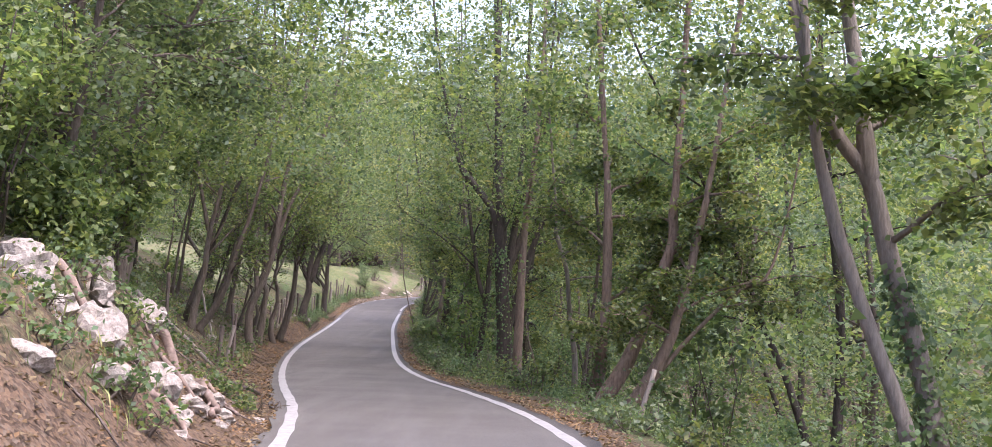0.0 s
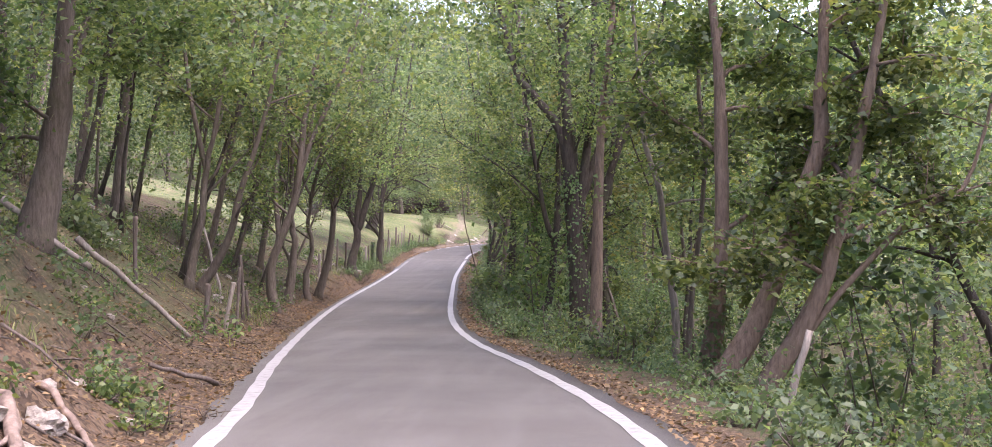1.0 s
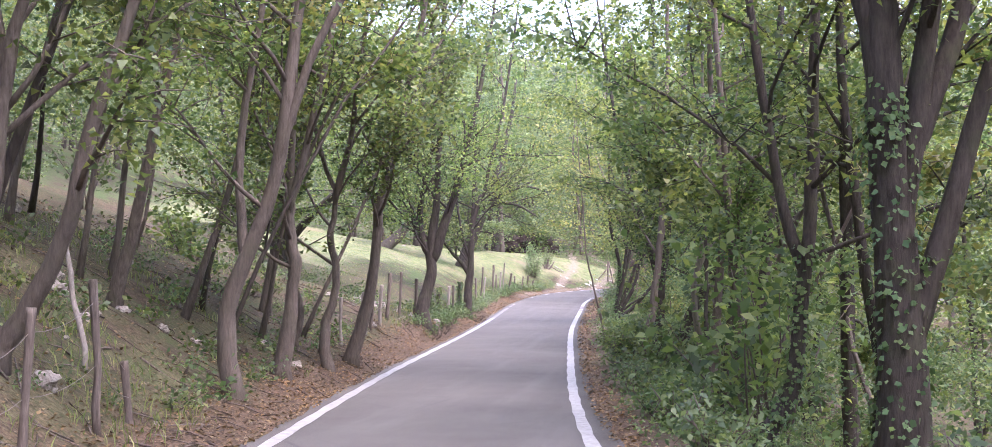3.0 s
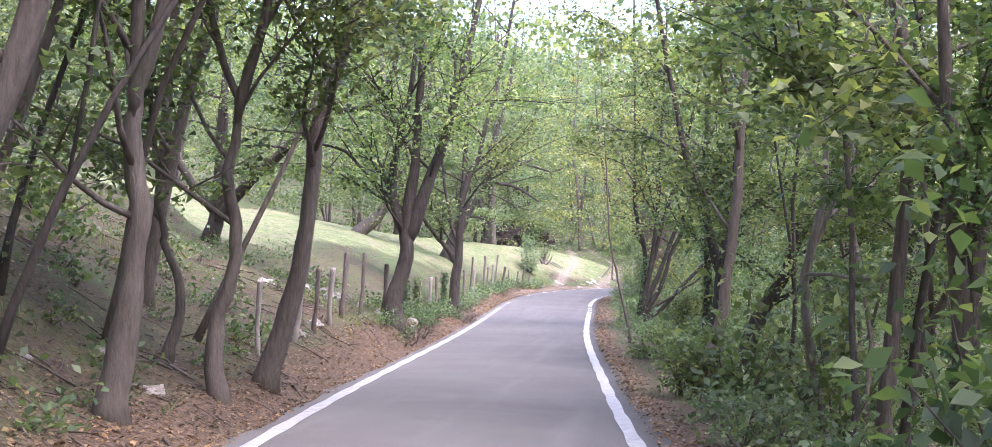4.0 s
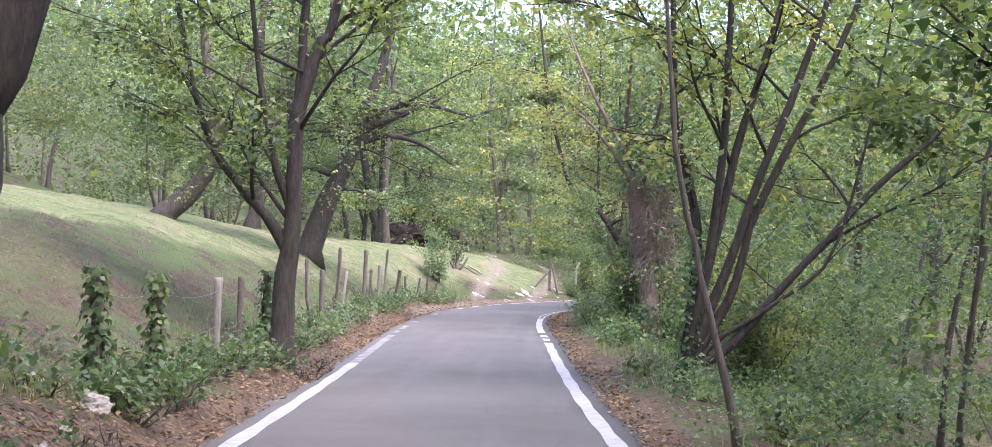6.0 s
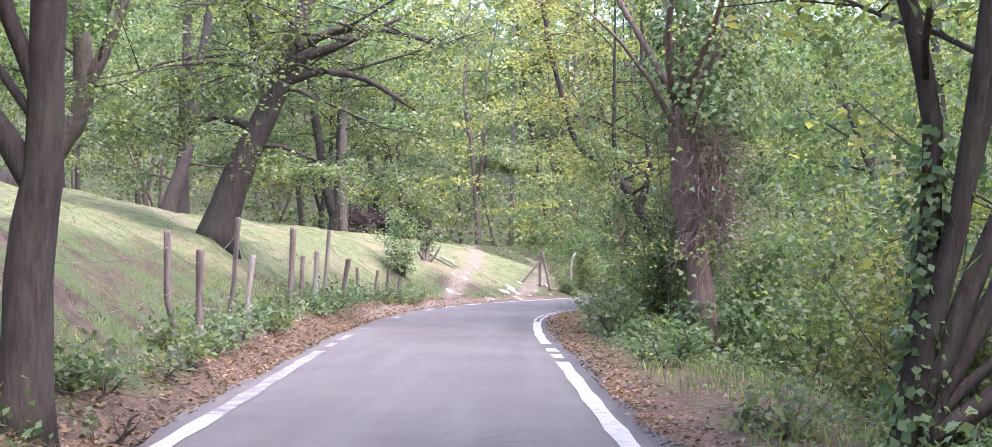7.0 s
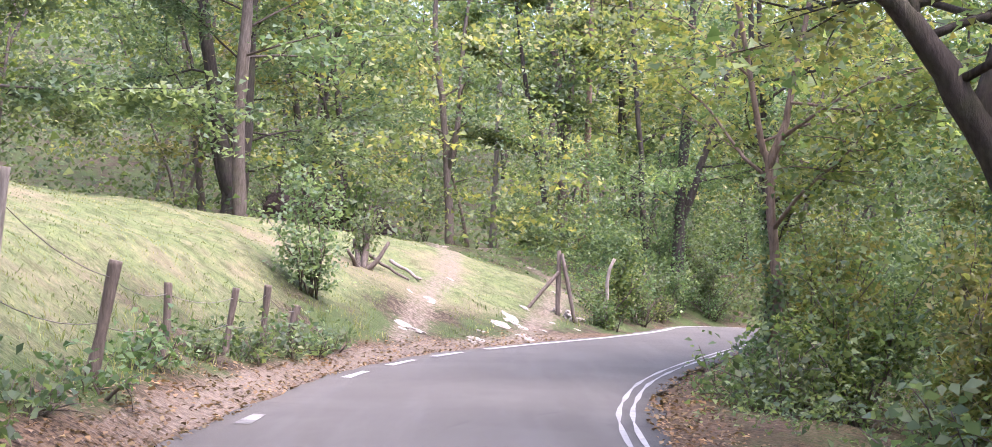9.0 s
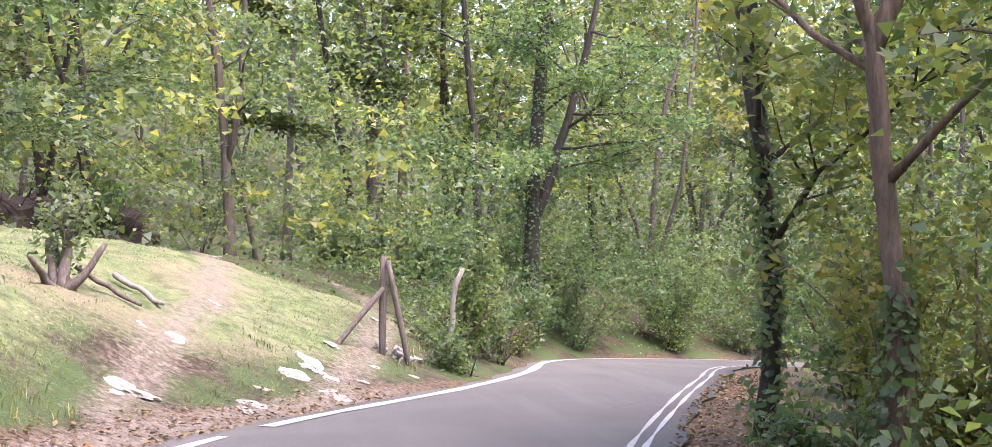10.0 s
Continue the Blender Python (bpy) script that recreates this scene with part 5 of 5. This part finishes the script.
def build_rocks():
    for x, y, s in [(-3.05, 13.2, 0.42), (-3.5, 14.2, 0.35), (-3.35, 12.0, 0.5), (-4.0, 13.8, 0.5), (-2.75, 14.6, 0.3), (-3.0, 15.4, 0.26), (-2.7, 12.4, 0.24), (-3.9, 11.6, 0.55),
                    (-2.6, 13.9, 0.2), (-3.3, 16.2, 0.28), (-4.4, 12.8, 0.42), (-3.75, 15.6, 0.34), (-2.9, 10.9, 0.35), (-2.55, 15.9, 0.16), (-3.6, 17.4, 0.24), (-2.5, 11.6, 0.16), (-4.6, 14.6, 0.5),
                    (-4.2, 11.0, 0.5), (-3.2, 9.8, 0.4), (-3.05, 17.0, 0.15), (-3.25, 12.7, 0.3), (-3.6, 12.9, 0.36), (-2.85, 13.6, 0.28), (-3.15, 14.6, 0.3), (-3.75, 14.9, 0.4), (-2.95, 12.0, 0.26), (-3.55, 11.2, 0.4), (-3.3, 15.1, 0.2)]:
        rock(x, y, s * 0.68, 0.68, label="pale limestone outcrop in the rooty bank", group="rocks of the bank")
    for x, y, s in [(-9.2, 39.6, 0.3), (-9.6, 40.4, 0.24), (-8.9, 40.9, 0.2), (-8.6, 41.6, 0.25), (-8.4, 42.4, 0.18), (-9.3, 61.5, 0.3), (-9.0, 62.4, 0.2), (-9.1, 65.9, 0.25), (-8.8, 66.9, 0.18), (-8.6, 60.9, 0.16),
                    (-9.0, 63.9, 0.16), (-8.7, 62.2, 0.12), (-8.55, 64.1, 0.13), (-9.4, 59.3, 0.22), (-9.7, 57.8, 0.24), (-9.9, 56.0, 0.28), (-15.5, 92.0, 0.22), (-9.9, 60.3, 0.3), (-9.6, 60.8, 0.22), (-10.3, 60.6, 0.26), (-8.7, 59.9, 0.12), (-8.55, 59.2, 0.12), (-8.8, 64.2, 0.24), (-8.45, 57.3, 0.1), (-8.5, 58.1, 0.13), (-8.0, 60.2, 0.13), (-8.1, 60.8, 0.1), (-7.95, 59.7, 0.09), (-8.35, 62.0, 0.26), (-9.2, 58.3, 0.34), (-9.5, 58.9, 0.28), (-8.9, 59.0, 0.2), (-8.15, 59.5, 0.14)]:
        rock(x, y, s * 0.6, 0.5, label="mossy grey stone lying by the fence", group="stones along the fence")
    for k in range(34):
        rut = RUT_B if k % 4 else RUT_A
        y = 99.6 + 4.6 * rng.random() if k < 24 else rng.uniform(104, 112)
        x = np.interp(y, [p[1] for p in rut], [p[0] for p in rut]) + rng.normal() * 0.35
        if beside(x, y)[1][0] > 0.15:
            rock(float(x), float(y), rng.uniform(0.08, 0.22) if k < 24 else rng.uniform(0.05, 0.12), 0.8, "track_stone", "flat pale stone set in the track", 0.2, "stones of the track", 4)
    for dx, dy, s in [(0, 0, 0.2), (0.25, 0.1, 0.16), (-0.2, 0.12, 0.14), (0.1, -0.15, 0.15), (0.05, 0.1, 0.13)]:
        rock(-5.2 + dx, 104.85 + dy, s * 0.7, 0.3, "rock", "grey stone heaped at the foot of the stakes", 0.8, "heap of stones")


def build_roots():
    for pts, r in [([(-4.6, 15.6), (-4.0, 15.5), (-3.5, 15.2), (-3.1, 15.0), (-2.75, 14.4), (-2.65, 13.7)], 0.075), ([(-4.4, 13.0), (-3.7, 13.1), (-3.1, 12.7), (-2.7, 12.4)], 0.05),
                   ([(-3.9, 14.3), (-3.4, 14.0), (-2.95, 14.1), (-2.6, 14.0)], 0.035), ([(-3.8, 12.2), (-3.2, 11.9), (-2.7, 12.0), (-2.4, 11.7)], 0.045), ([(-4.2, 16.4), (-3.5, 16.2), (-3.0, 15.9), (-2.7, 15.4)], 0.04),
                   ([(-3.6, 13.2), (-3.2, 12.8), (-3.0, 12.3)], 0.03), ([(-3.3, 15.3), (-2.9, 14.8), (-2.8, 14.2)], 0.028)]:
        p = smooth_line(pts, 5)
        z = ground(p[:, 0], p[:, 1]) + r * 0.7 + 0.05 * np.abs(np.sin(np.arange(len(p)) * 1.1))
        t = Tubes()
        t.add(np.c_[p, z] + rng.normal(size=(len(p), 3)) * 0.012, np.linspace(r, r * 0.5, len(p)), 8, 0.12)
        tagged(new("root", t.mesh("root", ROOTWOOD)), "bare crooked root running down the bank", "root", "roots of the bank")


def pole(a, b, r, name, label, category, material=None):
    a, b = np.array(a, float), np.array(b, float)
    s = np.linspace(0, 1, 7)[:, None]
    line = a * (1 - s) + b * s + rng.normal(size=(7, 3)) * r * 0.35
    t = Tubes()
    t.add(line, np.linspace(r, r * 0.75, 7), 8, 0.1)
    return tagged(new(name, t.mesh(name, material or WOOD_GREY)), label, category)


def build_wood_bits():
    g = spot
    # Two stakes and a strut tied together beside the track.
    root = holder("stake_trestle", -5.3, 104.8, g(-5.3, 104.8), "grey wooden stakes propped together at the track", "stakes")
    o = np.array(root.location)
    for a, b, r in [((-5.4, 104.7, -0.2), (-5.4, 104.75, 1.25), 0.045), ((-5.05, 104.6, -0.2), (-5.35, 104.7, 1.2), 0.038), ((-6.1, 104.3, 0.0), (-5.4, 104.7, 0.85), 0.036)]:
        s = np.linspace(0, 1, 6)[:, None]
        p, q = np.array(a) - (o[0], o[1], 0), np.array(b) - (o[0], o[1], 0)
        t = Tubes()
        t.add(p * (1 - s) + q * s, [r] * 5 + [r * 0.8], 8, 0.1)
        part("stake", t.mesh("stake", WOOD_GREY), root)
    for x, y, h, lx in [(-4.45, 106.0, 1.2, 0.16), (-3.55, 108.2, 1.0, -0.02), (-3.2, 110.6, 1.0, 0.1)]:
        pole((x, y, g(x, y) - 0.2), (x + lx * h, y, g(x, y) + h), 0.045, "stake", "leaning grey stake at the bend", "stake", WOOD_PALE)
    pole((2.45, 20.8, g(2.45, 20.8) - 0.2), (2.72, 20.8, g(2.45, 20.8) + 0.95), 0.05, "stake", "short pale stake at the edge of the drop", "stake", WOOD_PALE)
    # Fallen branches and logs.
    for a, b, r, mat in [((-8.0, 25.0, 0.5), (-6.0, 24.5, 0.25), 0.05, WOOD_PALE), ((-6.9, 26.4, 0.4), (-5.5, 27.3, 0.1), 0.05, WOOD_PALE), ((-8.5, 103.3, 0.1), (-7.9, 102.6, 0.05), 0.035, WOOD_PALE),
                         ((-8.8, 102.6, 0.15), (-8.1, 102.2, 0.05), 0.03, WOOD_GREY), ((-3.5, 21.4, 0.05), (-3.9, 20.4, 0.08), 0.03, WOOD_GREY), ((-7.5, 36.8, 0.0), (-8.0, 37.3, 1.3), 0.035, WOOD_PALE)]:
        pole((a[0], a[1], g(a[0], a[1]) + a[2]), (b[0], b[1], g(b[0], b[1]) + b[2]), r, "fallen_branch", "bleached fallen branch on the bank", "branch", mat)
    t = Tubes()
    for k in range(3):
        ang = k * 2.2
        t.add(wander((0, 0, -0.1), (math.cos(ang) * 0.9, math.sin(ang) * 0.9, 0.5), 0.7, 5, 0.2), np.linspace(0.06, 0.025, 6), 8, 0.2)
    t.add(wander((0, 0, -0.1), (0.2, 0, 1), 0.75, 5, 0.1), np.linspace(0.075, 0.035, 6), 8, 0.2)
    ob = new("dead_stump", t.mesh("dead_stump", WOOD_GREY))
    ob.location = (-8.85, 101.9, g(-8.85, 101.9))
    tagged(ob, "grey dead stump on the grassy bank", "stump")


def build_brush_heap():
    """A long heap of dead brushwood at the head of the track."""
    x0, y0 = -12.2, 121.0
    z0 = spot(x0, y0)
    root = holder("brush_heap", x0, y0, z0, "dark heap of dead brushwood at the wood's edge", "brushwood")
    bm = bmesh.new()
    bmesh.ops.create_icosphere(bm, subdivisions=4, radius=1.0)
    for v in bm.verts:
        d = v.co.normalized()
        s = 1 + 0.3 * noise.noise(d * 2.5 + Vector((3, 1, 7))) + 0.15 * noise.noise(d * 7)
        v.co = Vector((d.x * 2.1 * s, d.y * 1.3 * s, d.z * 1.35 * s))
    me = bpy.data.meshes.new("mound")
    bm.to_mesh(me)
    bm.free()
    me.materials.append(BRUSH)
    part("mound", me, root)
    t = Tubes()
    for _ in range(260):
        a, b = rng.uniform(0, 6.283), rng.uniform(0.05, 1.3)
        p = np.array([math.cos(a) * 2.1 * math.cos(b), math.sin(a) * 1.3 * math.cos(b), 1.3 * math.sin(b)])
        t.add(wander(p * 0.9, rng.normal(size=3) + p * 0.5, rng.uniform(0.5, 1.4), 4, 0.15), np.linspace(0.014, 0.004, 5), 3)
    part("brushwood", t.mesh("brushwood", BRUSH), root)


def build_pollard():
    x, y = -2.93, 81.8
    z = spot(x, y)
    root = holder("pollard_tree", x, y, z, "thick old pollard trunk tangled in dead vines and ivy", "tree")
    t = Tubes()
    line = wander((0, 0, -0.3), (0.02, 0, 1), 4.2, 9, 0.04)
    t.add(line, [0.3, 0.22, 0.19, 0.18, 0.17, 0.2, 0.26, 0.24, 0.18, 0.12], 14, 0.24)
    for k in range(9):
        az = k * 0.7
        p, _ = at_length(line, rng.uniform(0.84, 1.0))
        t.add(wander(p, (math.cos(az) * 0.6, math.sin(az) * 0.6, 1.1), rng.uniform(2, 4.5), 7, 0.1), np.linspace(0.07, 0.015, 8), 6)
    part("trunk", t.mesh("trunk", BARK_WARM), root)
    v = Tubes()
    for k in range(480):
        az, h = rng.uniform(0, 6.283), 1.55 + 2.0 * rng.random() ** 0.8
        r = 0.24
        p = np.array([math.cos(az) * r, math.sin(az) * r, h])
        v.add(wander(p, (math.cos(az + rng.normal()) * 0.6, math.sin(az + rng.normal()) * 0.6, rng.normal() * 0.6 - 0.25), rng.uniform(0.3, 1.0), 6, 0.35, -0.08), np.linspace(0.011, 0.003, 7), 3)
    part("vines", v.mesh("vines", ROOTWOOD), root, "tangle of dead grey-brown vines")
    n = 5200
    a, h = rng.uniform(0, 6.283, n), rng.uniform(0.0, 1, n)
    hh = np.where(rng.random(n) < 0.2, h * 0.9, 3.4 + h * 3.0)
    rad = 0.34 + np.abs(rng.normal(size=n)) * np.where(hh < 2, 0.2, 0.6)
    pts = np.stack([np.cos(a) * rad, np.sin(a) * rad, hh], 1)
    pts = pts[clear_of_road(pts + np.array([x, y, z]))]
    nr = pts * np.array([1, 1, 0]) + rng.normal(size=pts.shape) * 0.4 + np.array([0, 0, 0.5])
    part("ivy", leaf_mesh("ivy", pts, nr, rng.uniform(0.06, 0.12, len(pts)), IVY, 0.85), root, "thick dark ivy")


def build_bushes():
    shrub(-9.3, 98.6, 0.75, 1.9, 1900, 0.085, LEAF_BLUE, "light green bushy sapling in the fence line", stems=8)
    shrub(-8.9, 102.2, 0.45, 1.4, 500, 0.085, LEAF_BLUE, "small light green sapling beside the stump", stems=4)
    shrub(-4.05, 107.4, 0.8, 1.6, 2200, 0.09, LEAF, "ragged bush beside the leaning stake")
    for x, y, s, ht in [(-2.3, 112.4, 0.9, 1.5), (-0.7, 114.2, 1.1, 1.9), (1.4, 115.6, 1.2, 2.2), (4.2, 116.9, 1.2, 2.2), (-2.0, 115.6, 1.3, 2.6), (7.5, 117.4, 1.3, 2.4), (-3.2, 110.6, 0.7, 1.1)]:
        shrub(x, y, s, ht, 2000, 0.1, LEAF_DARK, "dark bush on the outer bank of the bend", stems=7)
    for st in np.arange(106.0, 126.0, 1.0):
        k = int(np.abs(STATION - st).argmin())
        out = (EDGE_L[k] - EDGE_R[k]) / np.linalg.norm(EDGE_R[k] - EDGE_L[k])
        p = EDGE_L[k] + out * rng.uniform(0.55, 1.1)
        shrub(float(p[0]), float(p[1]), 0.75, rng.uniform(0.7, 1.2), 1100, 0.075, [LEAF_DARK, IVY, LEAF][int(st) % 3], "dark weeds edging the outside of the bend", "verge_weeds", stems=7, category="weeds")
    shrub(-5.5, 119.5, 1.4, 1.6, 2600, 0.12, LEAF_BLUE, "bright green bush at the foot of the trees")
    shrub(-3.5, 117.5, 1.4, 1.4, 2200, 0.12, LEAF_BLUE, "bright green bush at the foot of the trees")
    for x, y, ht in [(-7.75, 58.1, 0.35), (-7.8, 58.8, 0.3), (-7.85, 59.6, 0.4), (-8.15, 58.0, 0.35), (-7.95, 60.6, 0.4), (-8.2, 62.6, 0.45), (-8.3, 64.2, 0.45), (-8.2, 69.2, 0.35), (-8.3, 70.4, 0.35)]:
        shrub(x, y, 0.4, ht, 420, 0.06, [IVY, LEAF_DARK][int(y * 10) % 2], "dark ivy at the foot of the roadside trees", "ground_ivy", stems=5, category="ground cover")
    # Ivy and nettles on the bank below the fence.
    for i in range(44):
        y = rng.uniform(60, 97)
        x = np.interp(y, EDGE_L[:, 1], EDGE_L[:, 0]) - rng.uniform(0.75, 1.15)
        shrub(float(x), float(y), 0.55, rng.uniform(0.3, 0.5), 300, 0.085, [IVY, LEAF_DARK, LEAF_BLUE][i % 3], "low ivy and nettles on the bank", "ground_ivy", stems=4, category="ground cover")
    for i in range(40):
        st = rng.uniform(16, 100)
        k = int(np.abs(STATION - st).argmin())
        out = (EDGE_R[k] - EDGE_L[k]) / np.linalg.norm(EDGE_R[k] - EDGE_L[k])
        p = EDGE_R[k] + out * rng.uniform(0.95, 1.7)
        shrub(float(p[0]), float(p[1]), rng.uniform(0.5, 0.8), rng.uniform(0.35, 0.9), 420, 0.09, [LEAF, LEAF_DARK, LEAF_BLUE][i % 3], "leafy weeds along the verge", "verge_weeds", stems=5, category="weeds")
    for i in range(26):
        y = rng.uniform(9, 18)
        shrub(float(-2.6 - rng.uniform(0, 1.6)), float(y), 0.35, rng.uniform(0.2, 0.4), 260, 0.07, [IVY, LEAF][i % 2], "small plants rooted among the rocks", "bank_plant", stems=3, category="plants")
    # Ivy-smothered mass between the pollard and the leaning tree, and the growth inside the bend.
    for x, y, s, h, n, mat in [(-3.1, 84.8, 1.5, 6.5, 9500, IVY), (-2.6, 86.4, 1.3, 6.0, 5500, LEAF_BLUE), (-3.3, 86.0, 0.8, 3.4, 5000, LEAF), (-2.3, 83.4, 0.8, 2.4, 3000, LEAF_DARK), (-1.3, 79.4, 0.9, 1.5, 2000, LEAF_YELLOW), (-1.4, 76.4, 1.0, 2.6, 2600, LEAF_YELLOW), (-1.6, 74.4, 1.0, 3.0, 3000, LEAF_YELLOW), (-2.6, 90.0, 1.0, 2.4, 3500, LEAF_YELLOW),
                               (-2.9, 92.6, 0.9, 1.9, 3000, LEAF), (-2.6, 95.4, 0.9, 2.2, 3200, LEAF_YELLOW), (-1.9, 97.6, 1.0, 2.6, 3500, LEAF_YELLOW), (-1.0, 100.2, 1.0, 2.2, 3200, LEAF_DARK), (0.4, 102.8, 1.1, 2.4, 3200, LEAF),
                               (-1.4, 94.0, 1.2, 3.0, 3500, LEAF_YELLOW), (2.0, 105.2, 1.2, 2.4, 2600, LEAF), (-2.0, 72.6, 1.0, 2.2, 3000, LEAF)]:
        shrub(x, y, s, h, int(n * 1.15), 0.08, mat, "tangled leafy growth at the edge of the wood", stems=9)
    for x, y, s, ht in [(-4.6, 12.7, 1.0, 2.7), (-5.0, 14.4, 1.2, 3.0), (-4.1, 14.9, 0.8, 2.0), (-4.5, 11.2, 0.9, 2.4), (-4.0, 13.2, 0.6, 1.1)]:
        shrub(x, y, s, ht, 3600, 0.09, LEAF, "leafy bush crowning the rocky bank", stems=9)
    shrub(2.9, 9.6, 0.5, 0.8, 260, 0.1, LEAF_BLUE, "pale leafy sprig below the verge")


def blades(name, x, y, hgt, width, material, label):
    n = len(x)
    z = ground(x, y)
    a = rng.uniform(0, 6.283, n)
    side = np.stack([np.cos(a), np.sin(a), 0 * a], 1) * width[:, None]
    lean = rng.normal(size=(n, 3)) * np.array([0.35, 0.35, 0]) * hgt[:, None]
    base = np.stack([x, y, z - 0.01], 1)
    tip = base + lean + np.array([0, 0, 1]) * hgt[:, None]
    mid = base + lean * 0.3 + np.array([0, 0, 0.6]) * hgt[:, None]
    co = np.stack([base - side, mid - side * 0.7, tip, mid + side * 0.7], 1).astype(np.float32)
    me = bpy.data.meshes.new(name)
    me.vertices.add(4 * n)
    me.vertices.foreach_set("co", co.ravel())
    me.loops.add(4 * n)
    me.loops.foreach_set("vertex_index", np.arange(4 * n, dtype=np.int32))
    me.polygons.add(n)
    me.polygons.foreach_set("loop_start", np.arange(0, 4 * n, 4, dtype=np.int32))
    me.materials.append(material)
    me.update(calc_edges=True)
    tagged(new(name, me), label, "grass", kind="stuff")


def build_grass():
    n = 180000
    x, y = rng.uniform(-24, -2, n), rng.uniform(58, 122, n)
    off, e, st, _ = beside(x, y)
    lim = np.interp(st, [55, 66, 95, 106, 112], [12, 14, 19, 24, 12])
    t1, t2 = track_offset(x, y)
    ok = (off < 0) & (e > 0.55) & (e < lim) & (rng.random(n) < np.clip(1.2 - e / 14, 0.15, 1)) & (np.abs(t1) > 0.4 + 0.2 * rng.random(n)) & (np.abs(t2) > 0.35 + 0.2 * rng.random(n))
    x, y, e = x[ok], y[ok], e[ok]
    tall = np.clip(0.03 + 0.13 * np.exp(-((e - 0.9) / 0.7) ** 2) * (0.6 + 0.4 * rough(x, y, 1.9, 2)), 0.02, 0.3) * rng.uniform(0.6, 1.3, len(x))
    blades("meadow_grass", x, y, tall, rng.uniform(0.005, 0.012, len(x)), GRASS, "short meadow grass, dry in places")
    n = 34000
    x, y = rng.uniform(-12, 6, n * 3), rng.uniform(6, 100, n * 3)
    off, e, st, _ = beside(x, y)
    ok = np.where((e > 0.5) & (e < 5) & ((off > 0) | (st < 60)) & (rough(x, y, 0.7, 9) + 0.3 * rough(x, y, 2, 1) > 0.25))[0][:n]
    x, y = x[ok], y[ok]
    blades("verge_grass", x, y, rng.uniform(0.06, 0.22, len(x)), rng.uniform(0.006, 0.014, len(x)), GRASS, "tufts of thin grass on verge and forest floor")


def build_litter():
    n = 64000
    x, y = rng.uniform(-14, 4, n * 5), rng.uniform(4, 106, n * 5)
    off, e, st, _ = beside(x, y)
    want = np.where(off < 0, np.interp(st, [0, 20, 40, 60, 100], [1.9, 2.0, 1.6, 1.0, 0.6]), np.interp(st, [0, 70, 80, 100], [0.45, 0.35, 0.55, 0.8]))
    ok = (e > -0.12) & ((off > 0) | (st < 103)) & ((e < want * rng.uniform(0.5, 1.2, len(x))) | ((off < 0) & (st < 58) & (e < 9) & (rng.random(len(x)) < 0.22)))
    ok = np.where(ok)[0][:n]
    x, y = x[ok], y[ok]
    _, e, _, rz = beside(x, y)
    z = np.where(e < 0.05, rz + 0.012, ground(x, y) + 0.015)
    nr = rng.normal(size=(len(x), 3)) * np.array([0.35, 0.35, 0.1]) + np.array([0, 0, 1])
    ob = new("fallen_leaves", leaf_mesh("fallen_leaves", np.stack([x, y, z + rng.uniform(0, 0.02, len(x))], 1), nr, rng.uniform(0.03, 0.075, len(x)), LITTER))
    tagged(ob, "dry brown and orange leaves drifted along the verge", "fallen leaves", kind="stuff")


def build_floor_bits():
    """Twigs, low plants and half-buried stones on the floor of the wood."""
    t = Tubes()
    for _ in range(800):
        y = rng.uniform(9, 58)
        x = np.interp(y, EDGE_L[:, 1], EDGE_L[:, 0]) - 0.6 - 6.5 * rng.random() ** 1.3
        a, ln = rng.uniform(0, 6.283), rng.uniform(0.15, 0.8)
        ex, ey = x + math.cos(a) * ln, y + math.sin(a) * ln
        line = np.array([(x, y, spot(x, y) + 0.015), ((x + ex) / 2 + rng.normal() * 0.04, (y + ey) / 2, spot((x + ex) / 2, (y + ey) / 2) + 0.03), (ex, ey, spot(ex, ey) + 0.02)])
        t.add(line, np.array([1, 0.8, 0.5]) * rng.uniform(0.006, 0.018), 3)
    tagged(new("fallen_twigs", t.mesh("fallen_twigs", WOOD_GREY)), "dry grey twigs strewn on the forest floor", "twigs", kind="stuff")
    protos = [shrub(0, 0, 0.3, [0.22, 0.35, 0.28][i], 90, [0.07, 0.08, 0.06][i], [LEAF_DARK, LEAF, IVY][i], "small green plant on the forest floor", "woodland_plant", False, 4, "plant") for i in range(3)]
    places = scatter(190, (-13, -3, 19, 66), 0.35, lambda x, y: (lambda b: b[0][0] < 0 and 0.9 < b[1][0] < 6)(beside(x, y)))
    put_copies(protos, places, "plants of the forest floor", 0.6, 1.5, 0.02)
    for x, y in scatter(46, (-13, -3, 19, 58), 0.5, lambda x, y: (lambda b: b[0][0] < 0 and 0.9 < b[1][0] < 6)(beside(x, y))):
        rock(x, y, 0.05 + 0.14 * rng.random() ** 2, 0.5, label="mossy stone half buried in the forest floor", group="stones of the forest floor")


build_trees()
build_floor_bits()
build_pollard()
build_brush_heap()
build_forest()
build_far_woods()
build_fence(POSTS_WOOD, "rough stake fence with slack wire at the wood's edge", WOOD_GREY, "fence")
build_fence(POSTS_MEADOW, "crooked wooden stake fence with wire along the meadow", WOOD_GREY, "fence")
build_rocks()
build_roots()
build_wood_bits()
build_bushes()
build_grass()
build_litter()
